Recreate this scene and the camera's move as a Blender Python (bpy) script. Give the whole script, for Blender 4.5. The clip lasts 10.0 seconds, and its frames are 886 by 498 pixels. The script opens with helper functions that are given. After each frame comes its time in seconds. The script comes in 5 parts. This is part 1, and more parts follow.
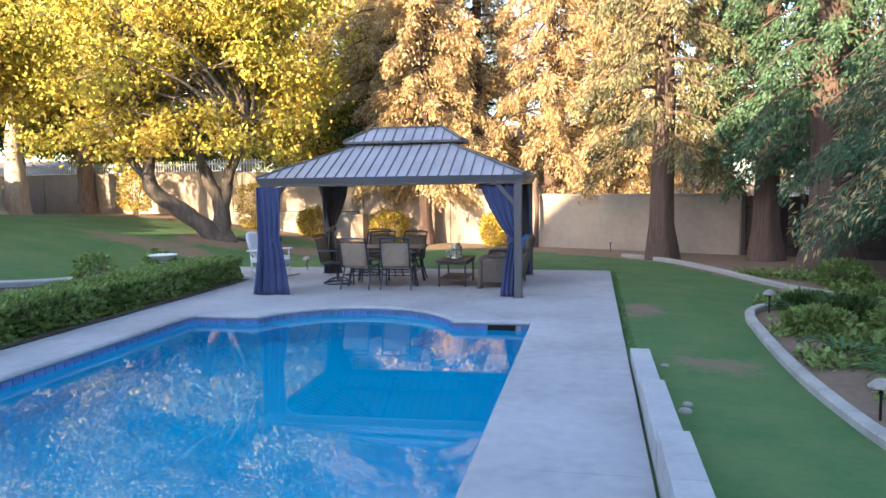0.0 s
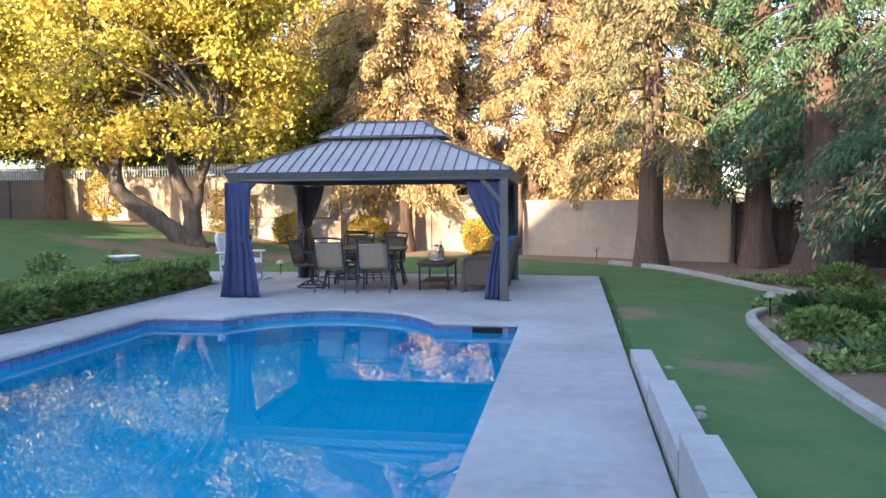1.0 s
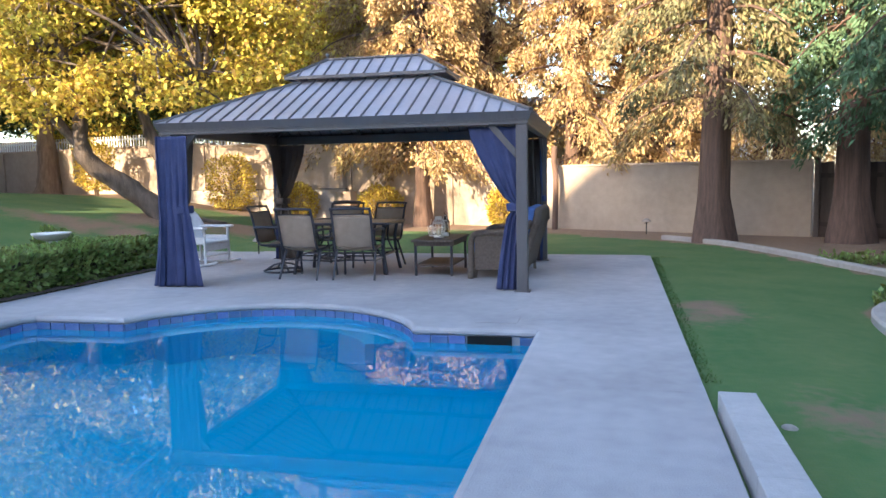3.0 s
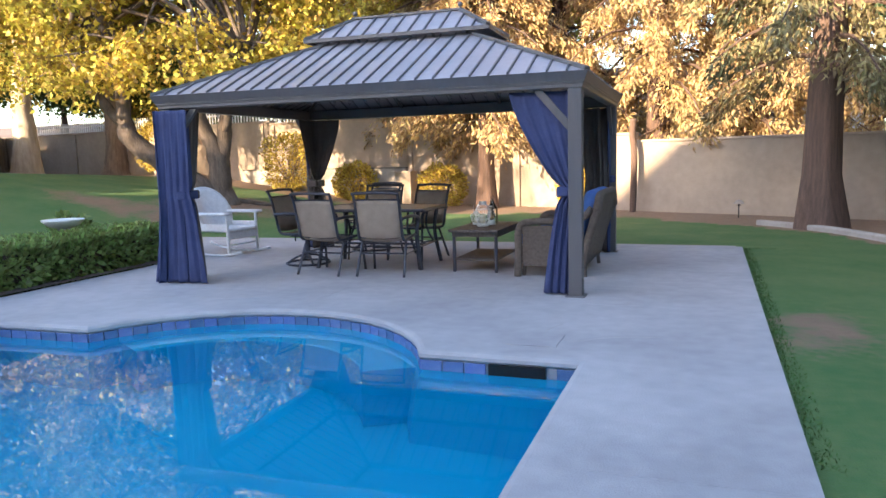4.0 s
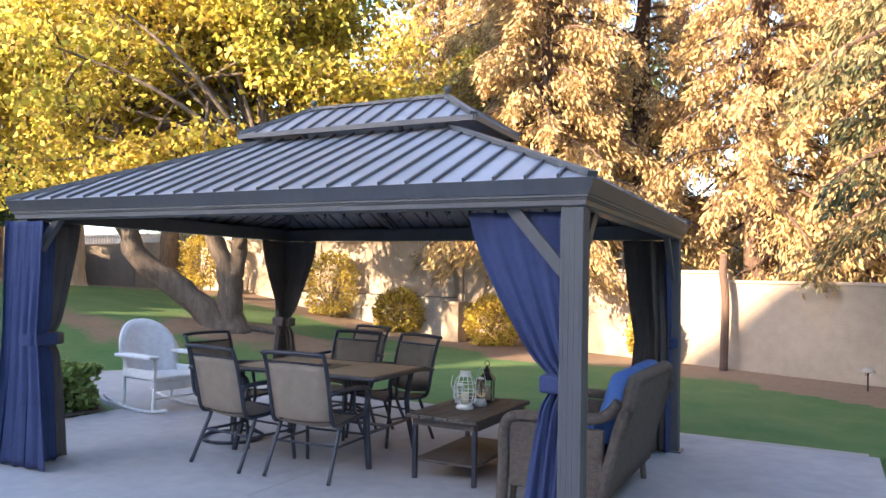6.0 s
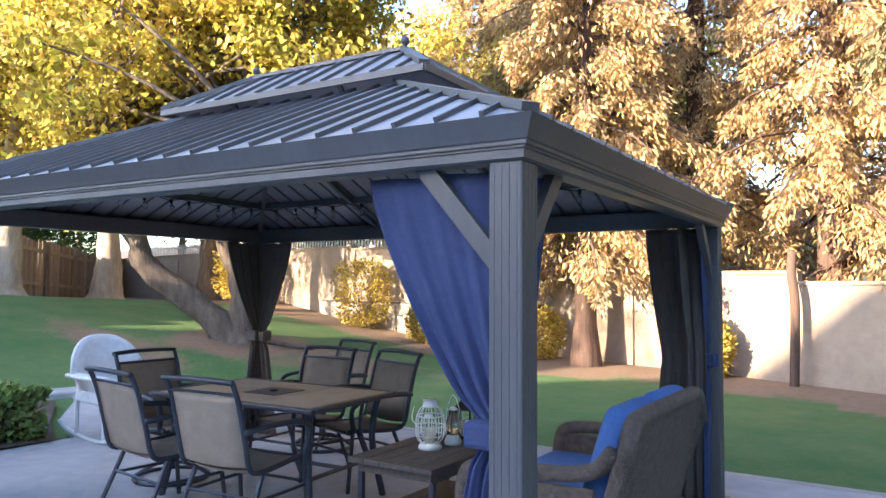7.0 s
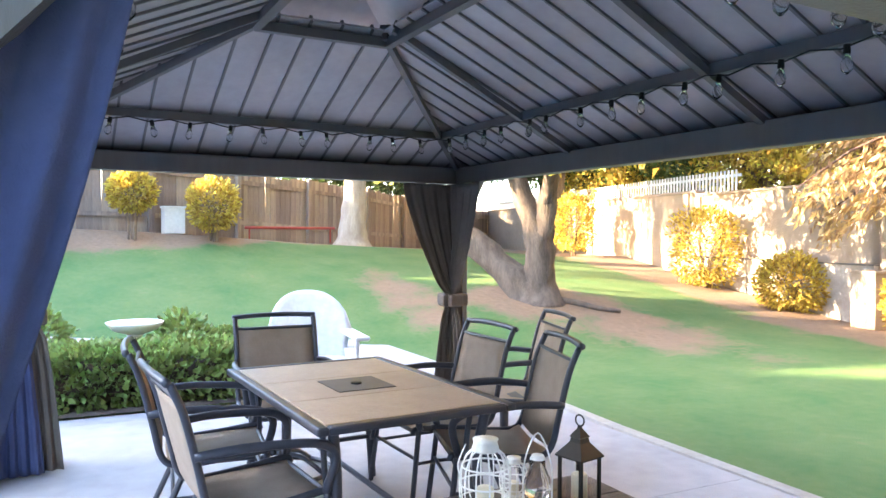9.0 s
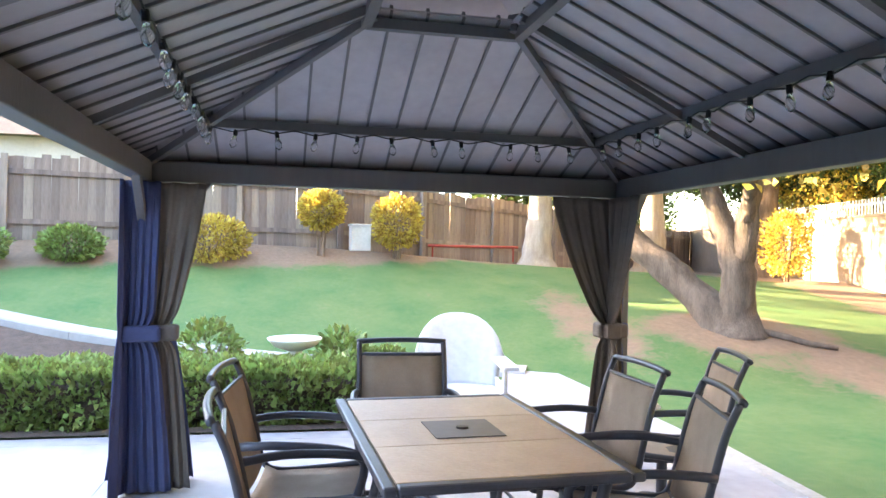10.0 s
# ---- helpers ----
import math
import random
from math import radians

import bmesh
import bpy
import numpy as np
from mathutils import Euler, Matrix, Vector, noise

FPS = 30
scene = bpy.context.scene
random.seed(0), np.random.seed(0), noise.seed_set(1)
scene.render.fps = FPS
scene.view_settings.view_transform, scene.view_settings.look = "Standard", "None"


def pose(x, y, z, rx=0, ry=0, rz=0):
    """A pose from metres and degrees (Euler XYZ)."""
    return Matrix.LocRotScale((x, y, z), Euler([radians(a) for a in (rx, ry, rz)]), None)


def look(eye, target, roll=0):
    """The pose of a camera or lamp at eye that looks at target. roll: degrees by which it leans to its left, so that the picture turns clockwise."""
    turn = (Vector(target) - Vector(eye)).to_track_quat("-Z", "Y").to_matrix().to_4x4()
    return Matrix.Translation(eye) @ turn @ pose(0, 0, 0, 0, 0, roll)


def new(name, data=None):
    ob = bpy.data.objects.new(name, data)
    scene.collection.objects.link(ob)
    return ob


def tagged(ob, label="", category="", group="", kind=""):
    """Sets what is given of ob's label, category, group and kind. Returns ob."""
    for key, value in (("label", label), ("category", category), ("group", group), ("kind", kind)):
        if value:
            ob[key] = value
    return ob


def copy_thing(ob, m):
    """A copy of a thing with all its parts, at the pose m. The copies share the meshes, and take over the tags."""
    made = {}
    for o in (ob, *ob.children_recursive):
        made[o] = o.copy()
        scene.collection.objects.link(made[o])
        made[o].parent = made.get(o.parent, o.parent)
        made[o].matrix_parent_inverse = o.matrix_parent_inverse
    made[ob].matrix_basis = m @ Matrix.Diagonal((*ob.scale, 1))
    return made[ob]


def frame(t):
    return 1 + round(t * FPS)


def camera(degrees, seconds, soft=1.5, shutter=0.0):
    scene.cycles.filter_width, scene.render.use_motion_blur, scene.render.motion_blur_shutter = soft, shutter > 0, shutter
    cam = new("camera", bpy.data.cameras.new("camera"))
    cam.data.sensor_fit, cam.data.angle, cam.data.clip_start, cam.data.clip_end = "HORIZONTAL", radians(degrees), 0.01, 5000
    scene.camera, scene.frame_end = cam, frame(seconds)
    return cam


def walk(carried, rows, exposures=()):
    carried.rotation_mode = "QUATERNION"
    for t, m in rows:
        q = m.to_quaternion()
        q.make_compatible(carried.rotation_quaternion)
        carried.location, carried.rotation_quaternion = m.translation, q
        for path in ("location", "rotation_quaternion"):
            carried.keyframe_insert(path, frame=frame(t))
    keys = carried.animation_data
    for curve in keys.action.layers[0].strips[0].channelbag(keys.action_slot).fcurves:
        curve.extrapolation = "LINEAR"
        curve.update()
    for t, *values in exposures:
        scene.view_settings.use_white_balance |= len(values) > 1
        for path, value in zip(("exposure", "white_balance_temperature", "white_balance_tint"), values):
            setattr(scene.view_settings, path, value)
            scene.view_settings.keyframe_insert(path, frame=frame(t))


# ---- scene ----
cam = camera(62.1, 10.0)
PATH = [
    (0, (0.389, 1.32, 1.863), (-0.007, 3.272, 1.69), -0.8),
    (0.5, (0.406, 1.637, 1.66), (0.018, 3.593, 1.508), -0.6),
    (1, (0.229, 2.037, 1.543), (-0.115, 4.003, 1.413), -0.4),
    (1.5, (0.176, 2.745, 1.358), (-0.128, 4.719, 1.251), -0.1),
    (2, (0.148, 3.424, 1.34), (-0.136, 5.399, 1.211), -0.3),
    (2.5, (0.192, 4.249, 1.316), (-0.157, 6.212, 1.159), -0.5),
    (4, (0.338, 6.669, 1.313), (-0.339, 8.534, 1.061), -1.5),
    (4.5, (0.422, 7.472, 1.305), (-0.342, 9.309, 1.102), -0.6),
    (5, (0.488, 8.189, 1.413), (-0.34, 10.007, 1.32), 0.4),
    (5.5, (0.405, 8.920, 1.520), (-0.462, 10.722, 1.555), 1.2),
    (7, (0.346, 11.138, 1.466), (-0.736, 12.818, 1.563), 0.3),
    (7.5, (0.386, 11.881, 1.484), (-0.802, 13.489, 1.574), -0.2),
    (8, (0.323, 12.582, 1.493), (-1.045, 14.041, 1.539), -0.2),
    (8.5, (0.260, 13.188, 1.466), (-1.367, 14.368, 1.464), -0.2),
    (9, (0.030, 13.592, 1.469), (-1.754, 14.494, 1.430), 0.3),
    (9.5, (-0.126, 13.955, 1.474), (-2.039, 14.538, 1.432), 1.0),
    (10, (-0.362, 14.158, 1.477), (-2.325, 14.546, 1.484), 1.1),
]
walk(cam, [(t, look(eye, target, roll)) for t, eye, target, roll in PATH],
     exposures=[(0.0, 2.45, 5950, 11), (2.5, 2.47, 5980, 12), (4.5, 2.55, 6200, 14), (5.0, 2.76, 6200, 14), (5.5, 2.55, 6250, 15), (7.0, 2.72, 5650, 13), (7.6, 2.92, 5600, 13), (8.2, 3.55, 5500, 12), (8.5, 4.12, 5500, 13), (9.0, 4.28, 6350, 13), (9.5, 4.30, 6650, 14), (10.0, 4.30, 6800, 14)])

# ---------------------------------------------------------------- light
SUN_AZ, SUN_EL = radians(203), radians(17)      # from the south-west, low
to_sun = Vector((math.sin(SUN_AZ) * math.cos(SUN_EL), math.cos(SUN_AZ) * math.cos(SUN_EL), math.sin(SUN_EL)))
world = bpy.data.worlds.new("world")
scene.world = world
world.use_nodes = True
wt = world.node_tree
sky = wt.nodes.new("ShaderNodeTexSky")
sky.sky_type, sky.sun_disc = "NISHITA", False
sky.sun_elevation, sky.sun_rotation = SUN_EL, SUN_AZ
wt.nodes["Background"].inputs["Strength"].default_value = 0.15
wt.links.new(sky.outputs[0], wt.nodes["Background"].inputs["Color"])
sun_data = bpy.data.lights.new("sun", "SUN")
sun_data.energy, sun_data.angle, sun_data.color = 4.1, radians(0.6), (1.0, 0.76, 0.46)
sun = new("sun", sun_data)
sun.matrix_world = look(to_sun * 50, (0, 0, 0))


# ---------------------------------------------------------------- materials
def mat(name, base, other=None, rough=0.7, metal=0.0, scale=6.0, bump=0.0, bump_scale=60.0, amount=1.0,
        island=0.0, objrand=0.0, trans=0.0, spec=0.5, stretch=(1, 1, 1), space="Object", dirt=None):
    m = bpy.data.materials.new(name)
    m.use_nodes = True
    t = m.node_tree
    n, l = t.nodes, t.links
    b = n["Principled BSDF"]
    b.inputs["Roughness"].default_value, b.inputs["Metallic"].default_value = rough, metal
    b.inputs["Specular IOR Level"].default_value = spec
    other = other or tuple(c * 0.75 for c in base)
    co = n.new("ShaderNodeTexCoord")
    mp = n.new("ShaderNodeMapping")
    mp.inputs["Scale"].default_value = stretch
    l.new(co.outputs[space], mp.inputs["Vector"])
    big, small = n.new("ShaderNodeTexNoise"), n.new("ShaderNodeTexNoise")
    big.inputs["Scale"].default_value, small.inputs["Scale"].default_value = scale, scale * 9
    big.inputs["Detail"].default_value, small.inputs["Detail"].default_value = 6, 4
    for q in (big, small):
        l.new(mp.outputs[0], q.inputs["Vector"])
    add = n.new("ShaderNodeMath")
    add.operation = "MULTIPLY_ADD"
    l.new(small.outputs["Fac"], add.inputs[0])
    add.inputs[1].default_value = 0.5
    l.new(big.outputs["Fac"], add.inputs[2])
    fac = add.outputs[0]
    ramp = n.new("ShaderNodeMapRange")
    ramp.inputs["From Min"].default_value, ramp.inputs["From Max"].default_value = 0.5, 1.0
    ramp.inputs["To Max"].default_value = amount
    l.new(fac, ramp.inputs["Value"])
    mix = n.new("ShaderNodeMix")
    mix.data_type = "RGBA"
    mix.inputs["A"].default_value, mix.inputs["B"].default_value = (*base, 1), (*other, 1)
    l.new(ramp.outputs[0], mix.inputs["Factor"])
    col = mix.outputs["Result"]
    if island or objrand:
        hs = n.new("ShaderNodeHueSaturation")
        src = n.new("ShaderNodeNewGeometry").outputs["Random Per Island"] if island else n.new("ShaderNodeObjectInfo").outputs["Random"]
        k = island or objrand
        for name_, lo, hi in (("Value", 1 - k, 1 + k), ("Hue", 0.5 - 0.06 * k, 0.5 + 0.06 * k)):
            r = n.new("ShaderNodeMapRange")
            r.inputs["To Min"].default_value, r.inputs["To Max"].default_value = lo, hi
            l.new(src, r.inputs["Value"])
            l.new(r.outputs[0], hs.inputs[name_])
        l.new(col, hs.inputs["Color"])
        col = hs.outputs[0]
    if dirt:
        at = n.new("ShaderNodeAttribute")
        at.attribute_name = "dirt"
        mx = n.new("ShaderNodeMix")
        mx.data_type = "RGBA"
        d2 = n.new("ShaderNodeMix")
        d2.data_type = "RGBA"
        d2.inputs["A"].default_value, d2.inputs["B"].default_value = (*dirt, 1), (*(c * 0.5 for c in dirt), 1)
        l.new(small.outputs["Fac"], d2.inputs["Factor"])
        th = n.new("ShaderNodeMath")
        th.operation = "MULTIPLY_ADD"
        th.inputs[1].default_value, th.inputs[2].default_value = 1.2, -0.6
        l.new(fac, th.inputs[0])
        sm = n.new("ShaderNodeMath")
        l.new(th.outputs[0], sm.inputs[0])
        l.new(at.outputs["Fac"], sm.inputs[1])
        rr = n.new("ShaderNodeMapRange")
        rr.inputs["From Min"].default_value, rr.inputs["From Max"].default_value = 0.55, 0.9
        l.new(sm.outputs[0], rr.inputs["Value"])
        l.new(rr.outputs[0], mx.inputs["Factor"])
        l.new(col, mx.inputs["A"])
        l.new(d2.outputs["Result"], mx.inputs["B"])
        col = mx.outputs["Result"]
    l.new(col, b.inputs["Base Color"])
    if bump:
        bp, nz = n.new("ShaderNodeBump"), n.new("ShaderNodeTexNoise")
        nz.inputs["Scale"].default_value, nz.inputs["Detail"].default_value = bump_scale, 5
        l.new(mp.outputs[0], nz.inputs["Vector"])
        bp.inputs["Strength"].default_value, bp.inputs["Distance"].default_value = bump, 0.02
        l.new(nz.outputs["Fac"], bp.inputs["Height"])
        l.new(bp.outputs[0], b.inputs["Normal"])
    if trans:
        tr, ms = n.new("ShaderNodeBsdfTranslucent"), n.new("ShaderNodeMixShader")
        l.new(col, tr.inputs["Color"])
        ms.inputs[0].default_value = trans
        l.new(b.outputs[0], ms.inputs[1])
        l.new(tr.outputs[0], ms.inputs[2])
        l.new(ms.outputs[0], n["Material Output"].inputs["Surface"])
    return m


def clear(name, color, rough, ior, bump=0.0, scale=3.0):
    m = bpy.data.materials.new(name)
    m.use_nodes = True
    n, l = m.node_tree.nodes, m.node_tree.links
    b = n["Principled BSDF"]
    b.inputs["Base Color"].default_value = (*color, 1)
    b.inputs["Roughness"].default_value, b.inputs["IOR"].default_value = rough, ior
    b.inputs["Transmission Weight"].default_value = 1.0
    if bump:
        co, nz, bp = n.new("ShaderNodeTexCoord"), n.new("ShaderNodeTexNoise"), n.new("ShaderNodeBump")
        nz.inputs["Scale"].default_value, nz.inputs["Detail"].default_value = scale, 3
        bp.inputs["Strength"].default_value, bp.inputs["Distance"].default_value = bump, 0.02
        l.new(co.outputs["Object"], nz.inputs["Vector"])
        l.new(nz.outputs["Fac"], bp.inputs["Height"])
        l.new(bp.outputs[0], b.inputs["Normal"])
    return m


CONCRETE = mat("deck_concrete", (0.455, 0.435, 0.435), (0.31, 0.295, 0.30), 0.85, scale=0.8, bump=0.25, bump_scale=90)
KERB = mat("kerb_concrete", (0.46, 0.42, 0.38), (0.30, 0.27, 0.24), 0.9, scale=2, bump=0.4, bump_scale=50)
BLOCK = mat("block_wall", (0.45, 0.43, 0.425), (0.35, 0.33, 0.325), 0.9, scale=2.5, bump=0.4, bump_scale=60, objrand=0.06)
STUCCO = mat("wall_stucco", (0.44, 0.35, 0.275), (0.31, 0.25, 0.20), 0.95, scale=0.8, bump=0.5, bump_scale=35)
HOUSE = mat("house_stucco", (0.55, 0.50, 0.44), (0.45, 0.41, 0.36), 0.95, scale=1.2, bump=0.3)
TILE = mat("waterline_tile", (0.07, 0.13, 0.32), (0.16, 0.24, 0.42), 0.25, scale=9, objrand=0.18)
GROUT = mat("grout", (0.45, 0.47, 0.50), None, 0.9, scale=9)
PLASTER = mat("pool_plaster", (0.0, 0.56, 0.80), (0.0, 0.50, 0.75), 0.8, scale=0.7)
WATER = clear("pool_water", (0.90, 0.97, 1.0), 0.0, 1.42, 0.005, 2.2)
GRASS = mat("lawn_grass", (0.046, 0.128, 0.032), (0.118, 0.170, 0.052), 0.9, scale=1.3, bump=0.5, bump_scale=65, dirt=(0.30, 0.20, 0.13))
BLADE = mat("grass_blade", (0.061, 0.150, 0.037), (0.112, 0.172, 0.050), 0.8, scale=0.8, island=0.35, trans=0.3)
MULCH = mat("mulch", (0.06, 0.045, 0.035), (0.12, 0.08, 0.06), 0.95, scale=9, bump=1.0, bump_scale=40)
METAL = mat("gazebo_metal", (0.155, 0.145, 0.146), (0.120, 0.112, 0.112), 0.45, 0.3, scale=3, bump=0.1, bump_scale=120, stretch=(1, 1, 0.15))
ROOF = mat("roof_steel", (0.42, 0.385, 0.40), (0.32, 0.29, 0.30), 0.42, 0.2, scale=1.8, bump=0.05)
NAVY = mat("navy_curtain", (0.063, 0.080, 0.185), (0.045, 0.057, 0.136), 0.9, scale=5, bump=0.2, bump_scale=300, trans=0.15)
FRAME = mat("chair_frame_metal", (0.062, 0.066, 0.088), (0.05, 0.05, 0.06), 0.42, 0.4, scale=12)
SLING = mat("tan_sling", (0.42, 0.335, 0.26), (0.34, 0.27, 0.21), 0.85, scale=10, bump=0.3, bump_scale=400, trans=0.2)
TABLETOP = mat("table_tile", (0.47, 0.375, 0.285), (0.37, 0.285, 0.215), 0.5, scale=5, bump=0.1, objrand=0.06)
DARKPLATE = mat("hole_plate", (0.10, 0.09, 0.09), None, 0.5, scale=20)
WICKER_W = mat("white_wicker", (0.82, 0.82, 0.82), (0.68, 0.68, 0.68), 0.7, scale=20, bump=0.8, bump_scale=140)
WICKER_B = mat("brown_wicker", (0.11, 0.085, 0.07), (0.20, 0.155, 0.125), 0.75, scale=30, bump=1.0, bump_scale=110)
CUSHION = mat("blue_cushion", (0.09, 0.19, 0.48), (0.07, 0.15, 0.40), 0.9, scale=5, bump=0.3, bump_scale=200)
COFFEE = mat("weathered_wood", (0.125, 0.10, 0.085), (0.07, 0.057, 0.048), 0.65, scale=6, stretch=(6, 1, 1), bump=0.3, objrand=0.12)
WHITE = mat("white_paint", (0.80, 0.80, 0.78), (0.68, 0.68, 0.66), 0.5, scale=15)
BLACK = mat("black_metal", (0.02, 0.02, 0.02), None, 0.45, 0.5, scale=15)
CANDLE = mat("candle_wax", (0.75, 0.68, 0.50), None, 0.5, scale=15)
GLASS = clear("glass", (1, 1, 1), 0.02, 1.45)
NET = mat("taupe_net", (0.14, 0.115, 0.10), (0.105, 0.085, 0.073), 0.95, scale=6, bump=0.2, bump_scale=300, trans=0.1)
FORKBARK = mat("fork_bark", (0.20, 0.155, 0.125), (0.075, 0.058, 0.046), 0.95, scale=3, stretch=(3, 3, 0.6), bump=1.0, bump_scale=14)
BARK = mat("bark", (0.30, 0.22, 0.16), (0.14, 0.10, 0.075), 0.95, scale=3, stretch=(4, 4, 0.7), bump=1.0, bump_scale=14)
REDBARK = mat("redwood_bark", (0.17, 0.105, 0.08), (0.075, 0.05, 0.04), 0.95, scale=3, stretch=(6, 6, 0.5), bump=1.0, bump_scale=14)
PALEBARK = mat("pale_bark", (0.52, 0.45, 0.37), (0.32, 0.26, 0.21), 0.95, scale=3, stretch=(3, 3, 0.7), bump=0.9, bump_scale=14)
LEAF_Y = mat("yellow_leaf", (0.64, 0.45, 0.08), (0.36, 0.35, 0.06), 0.6, scale=0.45, island=0.45, trans=0.35)
LEAF_G = mat("green_leaf", (0.05, 0.10, 0.025), (0.10, 0.13, 0.03), 0.6, scale=0.6, island=0.4, trans=0.3)
# gold mixes brownish foliage with low sunlight put into the colour
NEEDLE_SUN_GOLD = mat("sunlit_golden_needles", (0.60, 0.43, 0.22), (0.40, 0.28, 0.13), 0.8, scale=0.5, island=0.4, trans=0.3)
# brown-green for one east redwood: its shade is put into the needle colour
NEEDLE_SHADED = mat("shaded_needles", (0.34, 0.26, 0.13), (0.14, 0.16, 0.08), 0.8, scale=0.5, island=0.4, trans=0.3)
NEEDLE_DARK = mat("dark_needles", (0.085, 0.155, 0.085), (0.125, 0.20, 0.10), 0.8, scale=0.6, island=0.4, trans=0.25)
BUSH_Y = mat("golden_bush", (0.60, 0.43, 0.08), (0.38, 0.30, 0.06), 0.6, scale=1.5, island=0.4, trans=0.3)
HEDGE_L = mat("hedge_leaf", (0.17, 0.245, 0.06), (0.29, 0.36, 0.11), 0.45, scale=1.5, island=0.45, trans=0.25)
STRAP = mat("strap_leaf", (0.07, 0.16, 0.06), (0.12, 0.20, 0.08), 0.5, scale=2, island=0.3, trans=0.3)
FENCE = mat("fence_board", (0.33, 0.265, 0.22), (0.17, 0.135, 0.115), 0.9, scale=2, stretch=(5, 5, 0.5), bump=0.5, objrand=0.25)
# darker copy of the boards, with the east side's deep shade in its colour
FENCE_SHADED = mat("shaded_fence_board", (0.10, 0.075, 0.065), (0.06, 0.045, 0.04), 0.9, scale=2, stretch=(5, 5, 0.5), bump=0.5, objrand=0.25)
ROOFTILE = mat("house_roof", (0.22, 0.15, 0.11), (0.14, 0.10, 0.08), 0.9, scale=3, bump=0.5)
PALEWALL = mat("neighbour_wall", (0.75, 0.74, 0.72), (0.62, 0.61, 0.6), 0.9, scale=1.5)
STONE = mat("garden_stone", (0.42, 0.37, 0.32), (0.25, 0.22, 0.2), 0.9, scale=5, bump=0.6)


# ---------------------------------------------------------------- mesh helpers
def link(name, bm, material, parent=None, label="", smooth=False):
    me = bpy.data.meshes.new(name)
    bmesh.ops.recalc_face_normals(bm, faces=bm.faces)
    bm.to_mesh(me)
    bm.free()
    me.materials.append(material)
    if smooth:
        me.polygons.foreach_set("use_smooth", [True] * len(me.polygons))
    ob = new(name, me)
    if parent:
        ob.parent = parent
    if label:
        ob["label"] = label
    return ob


def part(name, bm, material, parent, label="", smooth=False):
    return link(name, bm, material, parent, label, smooth)


def share(name, mesh, parent, m):
    ob = new(name, mesh)
    ob.parent = parent
    ob.matrix_basis = m
    return ob


def thing(name, m, label, category, group="", kind=""):
    ob = new(name)
    ob.empty_display_size = 0.2
    ob.matrix_basis = m
    return tagged(ob, label, category, group, kind)


def box(bm, lo, hi, bevel=0.0, m=None):
    lo, hi = Vector(lo), Vector(hi)
    r = bmesh.ops.create_cube(bm, size=1.0, matrix=Matrix.Translation((lo + hi) / 2) @ Matrix.Diagonal((*(hi - lo), 1)))
    vs = r["verts"]
    if bevel:
        es = list({e for v in vs for e in v.link_edges})
        out = bmesh.ops.bevel(bm, geom=es, offset=bevel, segments=2, affect="EDGES", profile=0.5)
        vs = list({v for f in out["faces"] for v in f.verts} | {v for v in vs if v.is_valid})
    if m:
        bmesh.ops.transform(bm, matrix=m, verts=vs)
    return bm


def B(lo, hi, bevel=0.0, m=None):
    return box(bmesh.new(), lo, hi, bevel, m)


def tube(bm, pts, r, seg=8, cap=True):
    """A round bar along a line of points; r is a number or one for each point."""
    pts = [Vector(p) for p in pts]
    rs = r if isinstance(r, (list, tuple)) else [r] * len(pts)
    rings, ref = [], None
    for i, p in enumerate(pts):
        d = (pts[min(i + 1, len(pts) - 1)] - pts[max(i - 1, 0)]).normalized()
        if ref is None:
            ref = d.orthogonal().normalized()
        ref = (ref - d * ref.dot(d)).normalized()
        b = d.cross(ref)
        rings.append([bm.verts.new(p + rs[i] * (math.cos(a) * ref + math.sin(a) * b)) for a in (2 * math.pi * k / seg for k in range(seg))])
    for q, w in zip(rings, rings[1:]):
        for k in range(seg):
            bm.faces.new((q[k], q[(k + 1) % seg], w[(k + 1) % seg], w[k]))
    if cap:
        bm.faces.new(rings[0][::-1])
        bm.faces.new(rings[-1])
    return bm


def T(pts, r, seg=8):
    return tube(bmesh.new(), pts, r, seg)


def beam(bm, a, b, w, h):
    """A square bar from a to b, w wide and h deep."""
    a, b = Vector(a), Vector(b)
    d = b - a
    q = d.to_track_quat("X", "Z").to_matrix().to_4x4()
    return box(bm, (0, -w / 2, -h / 2), (d.length, w / 2, h / 2), 0, Matrix.Translation(a) @ q)


def lathe(profile, seg=20):
    bm = bmesh.new()
    rings = []
    for r, z in profile:
        rings.append([bm.verts.new((r * math.cos(2 * math.pi * k / seg), r * math.sin(2 * math.pi * k / seg), z)) for k in range(seg)])
    for q, w in zip(rings, rings[1:]):
        for k in range(seg):
            bm.faces.new((q[k], q[(k + 1) % seg], w[(k + 1) % seg], w[k]))
    bm.faces.new(rings[0][::-1])
    bm.faces.new(rings[-1])
    return bm


def smooth_line(pts, n=8, closed=False):
    """Catmull-Rom through the points."""
    pts = [Vector(p) for p in pts]
    out, N = [], len(pts)
    for i in range(N if closed else N - 1):
        p0, p1, p2, p3 = (pts[(i + k) % N] if closed else pts[max(0, min(N - 1, i + k))] for k in (-1, 0, 1, 2))
        for k in range(n):
            t = k / n
            out.append(0.5 * ((2 * p1) + (p2 - p0) * t + (2 * p0 - 5 * p1 + 4 * p2 - p3) * t * t + (3 * p1 - p0 - 3 * p2 + p3) * t ** 3))
    if not closed:
        out.append(pts[-1])
    return out


def step(a, b, x):
    t = min(1.0, max(0.0, (x - a) / (b - a)))
    return t * t * (3 - 2 * t)


